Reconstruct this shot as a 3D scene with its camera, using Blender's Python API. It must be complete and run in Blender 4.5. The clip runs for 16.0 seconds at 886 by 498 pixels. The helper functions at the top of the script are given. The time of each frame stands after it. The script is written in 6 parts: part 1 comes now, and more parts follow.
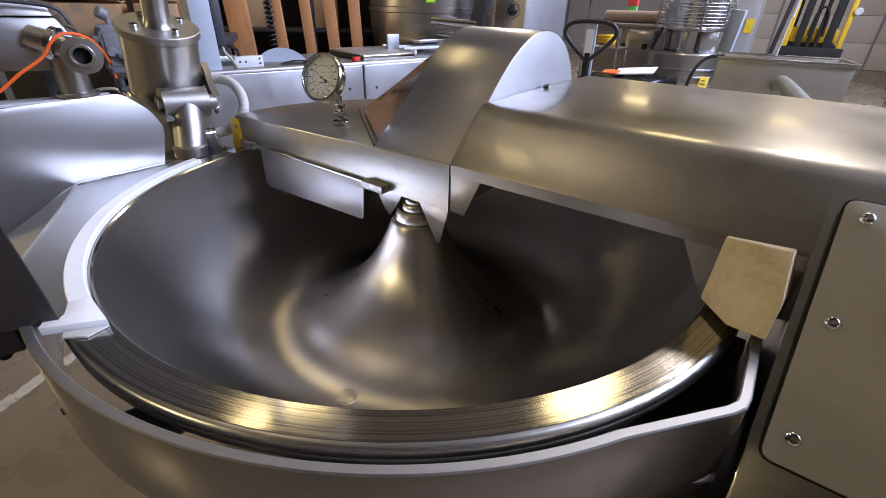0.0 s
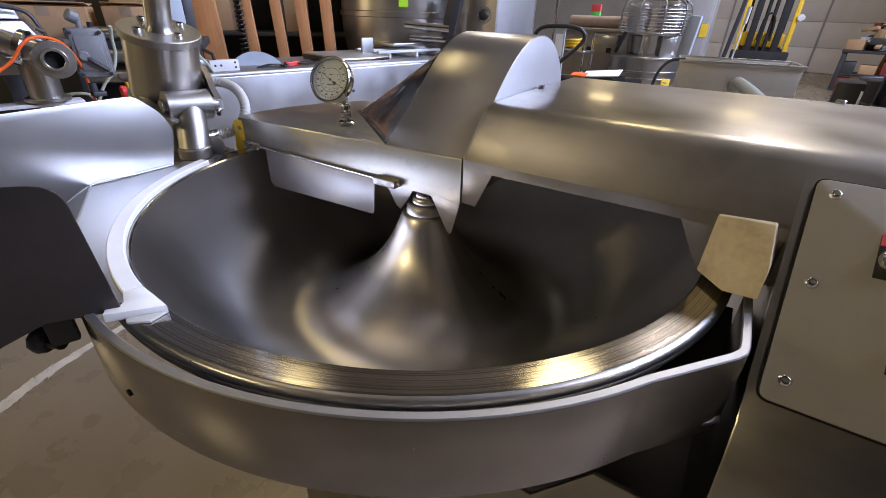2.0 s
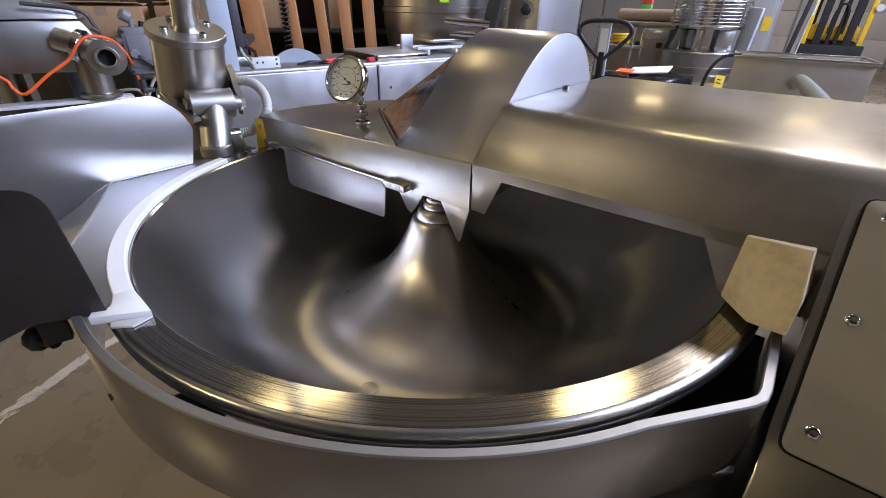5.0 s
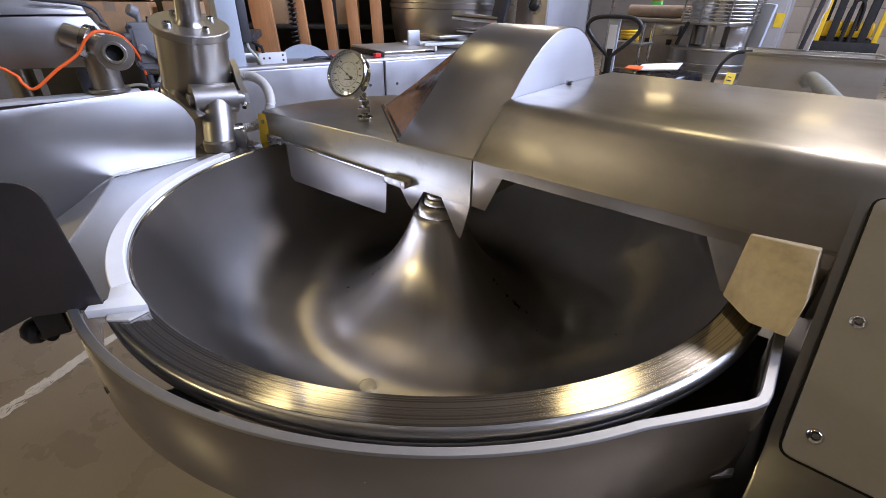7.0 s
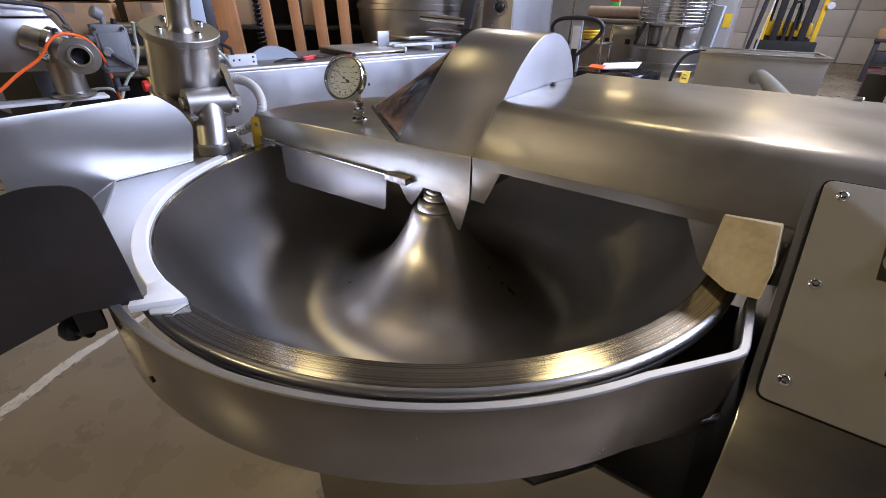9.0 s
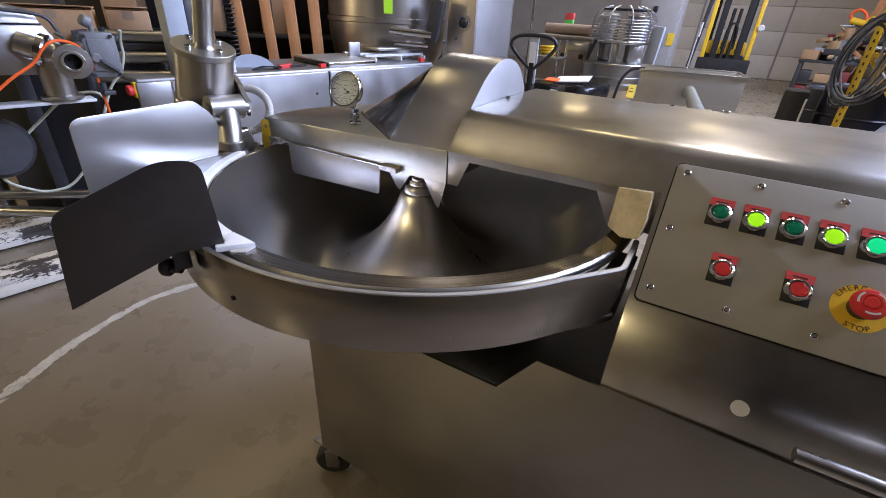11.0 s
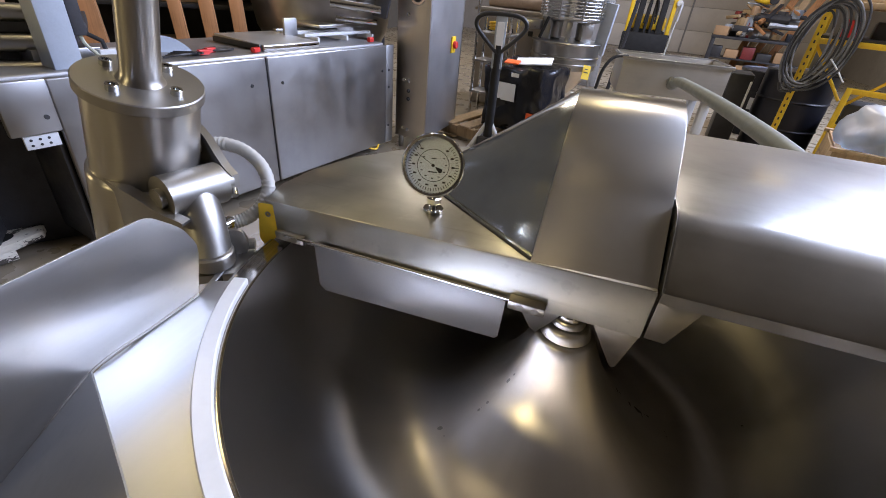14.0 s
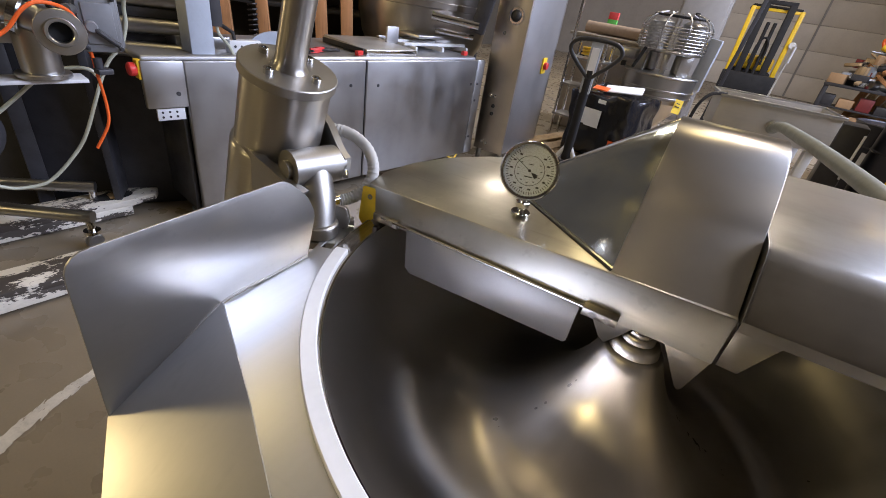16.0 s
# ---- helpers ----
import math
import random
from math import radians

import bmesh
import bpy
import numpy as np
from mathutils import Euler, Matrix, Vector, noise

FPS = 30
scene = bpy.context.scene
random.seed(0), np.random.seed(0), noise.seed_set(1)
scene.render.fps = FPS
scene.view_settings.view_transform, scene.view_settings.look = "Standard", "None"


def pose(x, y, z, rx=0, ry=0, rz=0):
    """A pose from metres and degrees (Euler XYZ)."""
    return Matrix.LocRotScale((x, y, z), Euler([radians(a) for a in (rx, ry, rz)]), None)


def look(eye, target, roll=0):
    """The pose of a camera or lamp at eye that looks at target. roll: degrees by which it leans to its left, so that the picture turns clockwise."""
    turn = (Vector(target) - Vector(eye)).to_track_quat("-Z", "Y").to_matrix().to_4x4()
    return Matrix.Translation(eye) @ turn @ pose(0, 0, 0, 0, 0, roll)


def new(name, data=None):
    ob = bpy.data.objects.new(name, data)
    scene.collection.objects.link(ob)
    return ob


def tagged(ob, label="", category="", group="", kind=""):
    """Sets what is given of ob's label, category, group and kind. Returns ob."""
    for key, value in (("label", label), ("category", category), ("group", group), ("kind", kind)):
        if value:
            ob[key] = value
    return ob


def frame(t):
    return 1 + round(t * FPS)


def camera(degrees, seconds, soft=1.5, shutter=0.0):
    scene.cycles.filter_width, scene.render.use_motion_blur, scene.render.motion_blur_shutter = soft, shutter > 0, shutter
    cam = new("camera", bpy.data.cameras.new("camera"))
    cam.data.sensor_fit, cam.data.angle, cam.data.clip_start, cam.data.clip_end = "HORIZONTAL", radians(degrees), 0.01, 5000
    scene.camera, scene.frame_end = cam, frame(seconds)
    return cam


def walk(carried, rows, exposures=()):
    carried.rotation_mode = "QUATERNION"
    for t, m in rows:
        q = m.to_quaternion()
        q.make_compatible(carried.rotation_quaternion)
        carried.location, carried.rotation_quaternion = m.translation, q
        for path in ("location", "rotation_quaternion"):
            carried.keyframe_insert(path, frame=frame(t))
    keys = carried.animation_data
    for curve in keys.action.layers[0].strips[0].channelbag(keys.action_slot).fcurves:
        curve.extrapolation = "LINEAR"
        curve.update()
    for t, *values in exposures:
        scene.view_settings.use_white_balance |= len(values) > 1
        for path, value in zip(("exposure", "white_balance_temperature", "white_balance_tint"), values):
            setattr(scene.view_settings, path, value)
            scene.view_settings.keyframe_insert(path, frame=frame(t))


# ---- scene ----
cam = camera(90.7, 16.0, soft=0.9)
PATH = [
    (0, (0.3993, -0.4699, 1.1107), (-0.3812, 0.5849, 0.3838), 1.47),
    (0.5, (0.3943, -0.4943, 1.1115), (-0.3627, 0.5780, 0.3855), 1.38),
    (1, (0.3924, -0.5112, 1.1115), (-0.3430, 0.5797, 0.3911), 1.45),
    (1.5, (0.3853, -0.5257, 1.1115), (-0.3330, 0.5789, 0.3946), 1.61),
    (2, (0.3778, -0.5424, 1.1124), (-0.3266, 0.5723, 0.3974), 1.79),
    (2.5, (0.3795, -0.5499, 1.1136), (-0.3206, 0.5674, 0.3983), 1.82),
    (3, (0.3812, -0.5474, 1.1127), (-0.3273, 0.5642, 0.3969), 1.64),
    (3.5, (0.3831, -0.5383, 1.1151), (-0.3493, 0.5554, 0.3958), 1.42),
    (4, (0.3900, -0.5182, 1.1193), (-0.3751, 0.5500, 0.3959), 1.18),
    (4.5, (0.3939, -0.4982, 1.1175), (-0.4000, 0.5479, 0.3926), 0.98),
    (7, (0.4007, -0.4819, 1.1128), (-0.4208, 0.5332, 0.3747), 1.10),
    (7.5, (0.4021, -0.4870, 1.1128), (-0.4145, 0.5323, 0.3751), 1.23),
    (8, (0.4029, -0.4900, 1.1148), (-0.4019, 0.5378, 0.3760), 1.32),
    (8.5, (0.3991, -0.5100, 1.1192), (-0.3805, 0.5372, 0.3806), 1.26),
    (9, (0.3897, -0.5457, 1.1230), (-0.3496, 0.5311, 0.3856), 1.28),
    (11.5, (0.4918, -0.7535, 1.1657), (-0.1128, 0.4208, 0.4547), 3.57),
    (12, (0.4120, -0.7344, 1.1657), (-0.1180, 0.4705, 0.4466), 3.81),
    (12.5, (0.2712, -0.6759, 1.1685), (-0.1557, 0.5615, 0.4360), 3.77),
    (13, (0.1917, -0.6588, 1.1820), (-0.1689, 0.5894, 0.4324), 3.99),
    (13.5, (0.1041, -0.5920, 1.1882), (-0.2421, 0.6530, 0.4265), 4.48),
    (14, (-0.0257, -0.4673, 1.1970), (-0.4165, 0.7531, 0.4172), 5.21),
    (14.5, (-0.1032, -0.4249, 1.1836), (-0.5873, 0.7535, 0.3917), 5.97),
    (15, (-0.1313, -0.4364, 1.1825), (-0.7023, 0.7038, 0.3926), 6.91),
    (15.5, (-0.1117, -0.4615, 1.1965), (-0.7089, 0.6744, 0.4200), 8.15),
    (16, (-0.0372, -0.5287, 1.1934), (-0.6159, 0.6274, 0.4329), 9.38),
]
walk(cam, [(t, look(eye, target, roll)) for t, eye, target, roll in PATH],
     [(0, 0.27, 5980, 19), (9, 0.27, 5980, 19), (11.5, 0.36, 5850, 19), (13, 0.42, 5800, 17), (14.5, 0.21, 6350, 16), (16, 0.23, 6500, 16)])
# ---- light ----
world = bpy.data.worlds.new("world")
scene.world = world
world.use_nodes = True
world.node_tree.nodes["Background"].inputs[0].default_value = (0.62, 0.74, 1.0, 1)
world.node_tree.nodes["Background"].inputs[1].default_value = 0.6


def area(name, m, sx, sy, watts, color):
    lamp = bpy.data.lights.new(name, "AREA")
    lamp.shape, lamp.size, lamp.size_y, lamp.energy, lamp.color = "RECTANGLE", sx, sy, watts, color
    ob = new(name, lamp)
    ob.matrix_world = m
    return ob


ROOM = (-6.0, 5.2, -9.5, 14.6, 6.8)          # x0 x1 y0 y1 height
area("daylight_window", look((ROOM[1] - 0.4, 4.0, 4.6), (-0.2, 2.2, 0.6)), 6.0, 3.4, 920, (0.66, 0.76, 1.0))
WARM, PALE = (1.0, 0.80, 0.36), (1.0, 0.90, 0.72)
# Third and seventh lamps are added fill for the far and north-west parts.
LAMPS = [(-0.3, 2.85, 3.9, 10, 12, WARM), (-2.4, 0.95, 3.9, 8, 12, WARM), (0.9, 6.4, 6.3, 190, 40, PALE), (-3.0, -6.4, 3.9, 140, 40, WARM), (-2.3, -2.2, 5.5, 3, 95, WARM), (3.1, 1.0, 3.9, 34, 5, PALE), (-4.0, 7.4, 4.8, 100, 40, PALE)]   # x y z, watts down and up
for lx, ly, lz, down, up, tint in LAMPS:
    area("high_bay_and_fill_lamp", look((lx, ly, lz - 0.02), (lx, ly, 0)), 0.5, 0.9, down, tint)
    # Uplights are added fill, so that the roof mirrors brighter in the steel.
    area("added_ceiling_fill", look((lx, ly, lz + 0.12), (lx, ly, 9)), 0.5, 0.9, up, (1.0, 0.91, 0.66))
FLOODS = [((0.55, ROOM[3] - 0.32, 3.8), (0.22, 4.0, 0.4), 9.0), ((-3.3, ROOM[3] - 0.32, 3.4), (-1.3, 4.0, 0.4), 15.0), ((4.88, 13.6, 4.5), (1.6, 4.0, 0.4), 5.0), ((ROOM[0] + 0.32, -2.5, 2.0), (-0.4, -0.5, 0.8), 35)]
for at, to, watts in FLOODS:
    area("wall_flood_lamp", look(at, to), 0.7, 0.9, watts, (1.0, 0.78, 0.36))


# ---- materials ----
def nodes_of(name):
    m = bpy.data.materials.new(name)
    m.use_nodes = True
    t = m.node_tree
    return m, t, t.nodes["Principled BSDF"]


def link(t, a, b):
    t.links.new(a, b)


def math_node(t, op, a, b=None):
    n = t.nodes.new("ShaderNodeMath")
    n.operation = op
    for i, v in enumerate((a, b)):
        if v is None:
            continue
        if isinstance(v, (int, float)):
            n.inputs[i].default_value = v
        else:
            link(t, v, n.inputs[i])
    return n.outputs[0]


def noise_node(t, vec, scale, detail=4.0, rough=0.55):
    n = t.nodes.new("ShaderNodeTexNoise")
    n.inputs["Scale"].default_value, n.inputs["Detail"].default_value, n.inputs["Roughness"].default_value = scale, detail, rough
    if vec is not None:
        link(t, vec, n.inputs["Vector"])
    return n.outputs[0]


def stretched(t, sx, sy, sz):
    c = t.nodes.new("ShaderNodeTexCoord")
    mp = t.nodes.new("ShaderNodeMapping")
    mp.inputs["Scale"].default_value = (sx, sy, sz)
    link(t, c.outputs["Object"], mp.inputs["Vector"])
    return mp.outputs[0]


def ring_coords(t, k):
    c = t.nodes.new("ShaderNodeTexCoord")
    s = t.nodes.new("ShaderNodeSeparateXYZ")
    link(t, c.outputs["Object"], s.inputs[0])
    r = math_node(t, "SQRT", math_node(t, "ADD", math_node(t, "MULTIPLY", s.outputs[0], s.outputs[0]), math_node(t, "MULTIPLY", s.outputs[1], s.outputs[1])))
    j = t.nodes.new("ShaderNodeCombineXYZ")
    link(t, math_node(t, "MULTIPLY", r, k), j.inputs[0])
    link(t, math_node(t, "MULTIPLY", s.outputs[2], k), j.inputs[1])
    return j.outputs[0]


def ramp(t, fac, stops):
    n = t.nodes.new("ShaderNodeValToRGB")
    el = n.color_ramp.elements
    while len(el) < len(stops):
        el.new(0.5)
    for e, (p, c) in zip(el, stops):
        e.position, e.color = p, (*c, 1)
    link(t, fac, n.inputs[0])
    return n.outputs[0]


def remap(t, fac, a, b, lo=0.3, hi=0.7):
    n = t.nodes.new("ShaderNodeMapRange")
    n.inputs[1].default_value, n.inputs[2].default_value, n.inputs[3].default_value, n.inputs[4].default_value = lo, hi, a, b
    link(t, fac, n.inputs[0])
    return n.outputs[0]


def bump(t, p, height, strength, dist=0.001):
    n = t.nodes.new("ShaderNodeBump")
    n.inputs["Strength"].default_value, n.inputs["Distance"].default_value = strength, dist
    link(t, height, n.inputs["Height"])
    link(t, n.outputs[0], p.inputs["Normal"])


def streak_coords(t, k):
    """Direction round the axis and a little of the radius, for streaks that run outwards."""
    c = t.nodes.new("ShaderNodeTexCoord")
    s = t.nodes.new("ShaderNodeSeparateXYZ")
    link(t, c.outputs["Object"], s.inputs[0])
    r = math_node(t, "SQRT", math_node(t, "ADD", math_node(t, "MULTIPLY", s.outputs[0], s.outputs[0]), math_node(t, "MULTIPLY", s.outputs[1], s.outputs[1])))
    r = math_node(t, "MAXIMUM", r, 0.01)
    j = t.nodes.new("ShaderNodeCombineXYZ")
    link(t, math_node(t, "MULTIPLY", math_node(t, "DIVIDE", s.outputs[0], r), k), j.inputs[0])
    link(t, math_node(t, "MULTIPLY", math_node(t, "DIVIDE", s.outputs[1], r), k), j.inputs[1])
    link(t, math_node(t, "MULTIPLY", r, 4.0), j.inputs[2])
    return j.outputs[0]


def steel(name, col=(0.56, 0.55, 0.53), rough=0.26, grain=(6, 500, 500), ring=0.0, smudge=0.08, fine=0.05, aniso=0.0, relief=0.12, along=None, turn=0.0, lines=0.2, blotch=0.14, metal=1.0, haze=None, dents=None, wear=0.0):
    """Worked stainless steel; haze: the share, roughness and stretch of a second lobe; dents: how many to the metre, and how deep; wear: streaks and patches of scuffing."""
    m, t, p = nodes_of(name)
    p.inputs["Metallic"].default_value = metal
    g = noise_node(t, ring_coords(t, ring) if ring else stretched(t, *grain), 1.0, 2.0)
    s = noise_node(t, streak_coords(t, 5.0) if ring else stretched(t, 1, 1, 1), 1.0 if ring else 6.0, 2.0 if ring else 6.0, 0.55)
    b = noise_node(t, stretched(t, 1, 1, 1), 30.0, 3.0, 0.5)
    r = math_node(t, "ADD", remap(t, g, -fine, fine, 0.2, 0.8), remap(t, s, -smudge, smudge, 0.2, 0.8))
    r = math_node(t, "ADD", r, remap(t, b, -smudge * 0.4, smudge * 0.4, 0.2, 0.8))
    r = math_node(t, "ADD", r, rough)
    tone = math_node(t, "ADD", math_node(t, "MULTIPLY", g, lines), math_node(t, "MULTIPLY", s, 1.0 - lines))
    if lines > 0.5:
        tone = remap(t, g, 0.15, 0.85, 0.36, 0.64)
    if wear:
        for k, (sx, sy, sz) in enumerate(((5, 46, 46), (40, 7, 40), (22, 22, 22))):
            v = noise_node(t, stretched(t, sx, sy, sz), 1.0, 3.0, 0.6)
            mark = remap(t, v, 0.0, 1.0, 0.60 + 0.02 * k, 0.72)
            r = math_node(t, "ADD", r, math_node(t, "MULTIPLY", mark, 0.22 * wear))
            tone = math_node(t, "SUBTRACT" if k < 2 else "ADD", tone, math_node(t, "MULTIPLY", mark, 0.3 * wear))
    link(t, r, p.inputs["Roughness"])
    c = [tuple(v * k for v in col) for k in (1.0 - blotch - 0.25 * (lines > 0.5), 1.0, 1.0 + 0.6 * blotch)]
    link(t, ramp(t, tone, [(0.24, c[0]), (0.5, c[1]), (0.76, c[2])]), p.inputs["Base Color"])
    if relief:
        bump(t, p, g, relief, 0.0004)
    if dents:
        bump(t, p, noise_node(t, stretched(t, 1, 1, 1), dents[0], 2.0, 0.4), dents[1], 0.008)
    if haze:
        q = t.nodes.new("ShaderNodeBsdfPrincipled")
        q.inputs["Metallic"].default_value = 1.0
        q.inputs["Roughness"].default_value = haze[1]
        link(t, p.inputs["Base Color"].links[0].from_socket, q.inputs["Base Color"])
        mx = t.nodes.new("ShaderNodeMixShader")
        mx.inputs[0].default_value = haze[0]
        link(t, p.outputs[0], mx.inputs[1])
        link(t, q.outputs[0], mx.inputs[2])
        link(t, mx.outputs[0], t.nodes["Material Output"].inputs["Surface"])
    if aniso:
        p.inputs["Anisotropic"].default_value = aniso
        p.inputs["Anisotropic Rotation"].default_value = turn
        if along:
            tan = t.nodes.new("ShaderNodeCombineXYZ")
            for k in range(3):
                tan.inputs[k].default_value = along[k]
        else:
            tan = t.nodes.new("ShaderNodeTangent")
            tan.direction_type, tan.axis = "RADIAL", "Z"
        link(t, tan.outputs[0], p.inputs["Tangent"])
        if haze and len(haze) > 2:
            q.inputs["Anisotropic"].default_value = haze[2]
            link(t, tan.outputs[0], q.inputs["Tangent"])
    return m


def coat(name, col, rough=0.45, vary=0.12, scale=14.0, metal=0.0, relief=0.1, spots=None, grain=None, worn=0.395):
    """Paint, plastic, rubber and the like, with two scales of variation; spots: a second colour that shows where worn."""
    m, t, p = nodes_of(name)
    p.inputs["Metallic"].default_value = metal
    vec = stretched(t, *(grain or (1, 1, 1)))
    a, b = noise_node(t, vec, scale, 6.0, 0.6), noise_node(t, vec, scale * 9, 4.0)
    mix = math_node(t, "ADD", math_node(t, "MULTIPLY", a, 0.7), math_node(t, "MULTIPLY", b, 0.3))
    lo, hi = tuple(max(0.0, v * (1 - vary * 1.6)) for v in col), tuple(min(1.0, v * (1 + vary)) for v in col)
    stops = [(0.3, lo), (0.5, col), (0.7, hi)]
    if spots:
        stops = [(0.3, spots), (worn, spots), (worn + 0.015, col), (0.7, hi)]
    link(t, ramp(t, mix, stops), p.inputs["Base Color"])
    link(t, remap(t, mix, rough + 0.08, rough - 0.08), p.inputs["Roughness"])
    bump(t, p, mix, relief, 0.002)
    return m


def wood(name, col, scale=3.0):
    m, t, p = nodes_of(name)
    vec = stretched(t, 30, 30, 1.6)
    a, b = noise_node(t, vec, scale * 0.4, 5.0, 0.6), noise_node(t, stretched(t, 2, 2, 2), 4.0)
    mix = math_node(t, "ADD", math_node(t, "MULTIPLY", a, 0.7), math_node(t, "MULTIPLY", b, 0.3))
    link(t, ramp(t, mix, [(0.3, tuple(v * 0.55 for v in col)), (0.48, col), (0.7, tuple(min(1, v * 1.25) for v in col))]), p.inputs["Base Color"])
    p.inputs["Roughness"].default_value = 0.62
    bump(t, p, a, 0.25, 0.002)
    return m


def concrete(name):
    m, t, p = nodes_of(name)
    v = stretched(t, 1, 1, 1)
    a, b, c = noise_node(t, v, 0.8, 4.0, 0.45), noise_node(t, v, 7.0, 4.0, 0.5), noise_node(t, v, 160.0, 3.0)
    mix = math_node(t, "ADD", math_node(t, "ADD", math_node(t, "MULTIPLY", a, 0.80), math_node(t, "MULTIPLY", b, 0.10)), math_node(t, "MULTIPLY", c, 0.10))
    link(t, ramp(t, mix, [(0.3, (0.135, 0.106, 0.073)), (0.46, (0.205, 0.168, 0.118)), (0.58, (0.255, 0.215, 0.158)), (0.74, (0.32, 0.28, 0.215))]), p.inputs["Base Color"])
    link(t, remap(t, b, 0.20, 0.42), p.inputs["Roughness"])
    bump(t, p, mix, 0.15, 0.003)
    return m


def glass(name, tint=(1, 1, 1), rough=0.02):
    m, t, p = nodes_of(name)
    p.inputs["Transmission Weight"].default_value, p.inputs["Roughness"].default_value, p.inputs["IOR"].default_value = 1.0, rough, 1.45
    p.inputs["Base Color"].default_value = (*tint, 1)
    return m


def lit(name, col, power):
    m, t, p = nodes_of(name)
    p.inputs["Base Color"].default_value = (*col, 1)
    p.inputs["Emission Color"].default_value, p.inputs["Emission Strength"].default_value = (*col, 1), power
    p.inputs["Roughness"].default_value = 0.25
    return m


STEEL = steel("brushed_stainless", wear=0.35, col=(0.43, 0.41, 0.385), rough=0.30, grain=(4, 70, 70), blotch=0.3, smudge=0.06, fine=0.008, relief=0.0, aniso=0.5, along=(0, 0.6, 0.8), lines=0.08, haze=(0.2, 0.13))
STEEL_LID = steel("satin_stainless_lid", wear=0.3, col=(0.50, 0.49, 0.445), rough=0.37, grain=(4, 60, 60), blotch=0.3, smudge=0.06, fine=0.008, relief=0.0, aniso=0.3, along=(0, 0.6, 0.8), lines=0.08, haze=(0.12, 0.14))
STEEL_ARM = steel("worn_satin_stainless", col=(0.42, 0.40, 0.37), rough=0.34, grain=(4, 70, 70), blotch=0.46, smudge=0.05, wear=0.06, fine=0.008, relief=0.0, aniso=0.4, along=(0, 0.6, 0.8), lines=0.08, haze=(0.28, 0.12, 0.85))
STEEL_SHEET = steel("rolled_stainless_sheet", wear=0.3, col=(0.51, 0.51, 0.51), rough=0.40, grain=(160, 5, 160), smudge=0.03, fine=0.015, relief=0.0, blotch=0.12, haze=(0.15, 0.2))
STEEL_FRONT = steel("brushed_stainless_front", col=(0.31, 0.29, 0.27), rough=0.40, grain=(5, 300, 300), smudge=0.06, fine=0.02, relief=0.0, aniso=0.5, along=(0, 0.1, 1.0), blotch=0.2)
STEEL_HOOD = steel("brushed_stainless_hood", col=(0.39, 0.37, 0.34), rough=0.29, grain=(50, 3, 3), blotch=0.16, smudge=0.015, fine=0.006, relief=0.0, aniso=0.75, along=(1, 0, 0), lines=0.06, haze=(0.1, 0.16))
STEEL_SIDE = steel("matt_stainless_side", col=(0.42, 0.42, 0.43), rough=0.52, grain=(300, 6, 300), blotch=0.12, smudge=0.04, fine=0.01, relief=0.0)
STEEL_FLANK = steel("hand_bent_stainless", col=(0.47, 0.47, 0.41), rough=0.17, grain=(60, 60, 60), blotch=0.2, smudge=0.08, fine=0.01, relief=0.0, dents=(14, 0.5))
STEEL_TROUGH = steel("brushed_trough_sheet", col=(0.50, 0.48, 0.445), rough=0.42, grain=(5, 5, 90), blotch=0.16, smudge=0.06, fine=0.02, relief=0.0, metal=0.55)
STEEL_TOWER = steel("warm_tower_front", col=(0.54, 0.50, 0.465), rough=0.42, grain=(90, 90, 3), blotch=0.12, smudge=0.06, fine=0.02, relief=0.0)
STEEL_KETTLE = steel("smooth_stainless_kettle", col=(0.42, 0.40, 0.38), rough=0.34, grain=(2, 2, 2), blotch=0.2, smudge=0.05, fine=0.01, relief=0.0)
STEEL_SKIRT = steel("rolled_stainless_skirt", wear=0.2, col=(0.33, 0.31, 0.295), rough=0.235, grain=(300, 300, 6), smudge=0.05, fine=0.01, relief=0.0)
STEEL_X = steel("brushed_stainless_across", col=(0.46, 0.455, 0.445), grain=(160, 5, 160), rough=0.32, smudge=0.05, fine=0.02, relief=0.0)
STEEL_UP = steel("brushed_stainless_upright", col=(0.36, 0.36, 0.365), grain=(9, 9, 0.8), rough=0.36, smudge=0.09, fine=0.03, relief=0.0, blotch=0.2, lines=0.3)
STEEL_BOWL = steel("turned_stainless_bowl", col=(0.58, 0.55, 0.515), rough=0.32, ring=60, aniso=0.9, turn=0.0, smudge=0.05, blotch=0.08, fine=0.02, relief=0.0, haze=(0.28, 0.30))
STEEL_RIM = steel("turned_stainless_rim", col=(0.42, 0.395, 0.365), rough=0.13, ring=900, aniso=0.3, turn=0.25, smudge=0.03, fine=0.06, relief=0.0, lines=0.75)
STEEL_BEAD = steel("satin_stainless", col=(0.35, 0.34, 0.325), rough=0.43, grain=(300, 300, 300), smudge=0.05, fine=0.01, relief=0.0)
STEEL_TURNED = steel("turned_stainless_drum", col=(0.42, 0.405, 0.385), rough=0.34, grain=(30, 30, 500), smudge=0.05, fine=0.01, relief=0.0, aniso=0.75, along=(0.29, -0.02, 0.957))
CHROME = steel("polished_steel", col=(0.72, 0.72, 0.72), rough=0.09, grain=(90, 90, 90), smudge=0.04, relief=0.02)
STEEL_DULL = steel("dull_stainless", col=(0.42, 0.42, 0.42), rough=0.36, grain=(8, 200, 200), smudge=0.1)
PANEL_GREY = coat("grey_plastic_plate", (0.33, 0.315, 0.285), rough=0.5, vary=0.04, scale=30, relief=0.03)
WHITE_PLASTIC = coat("white_cutting_plastic", (0.78, 0.79, 0.80), rough=0.42, vary=0.05, scale=9, relief=0.06)
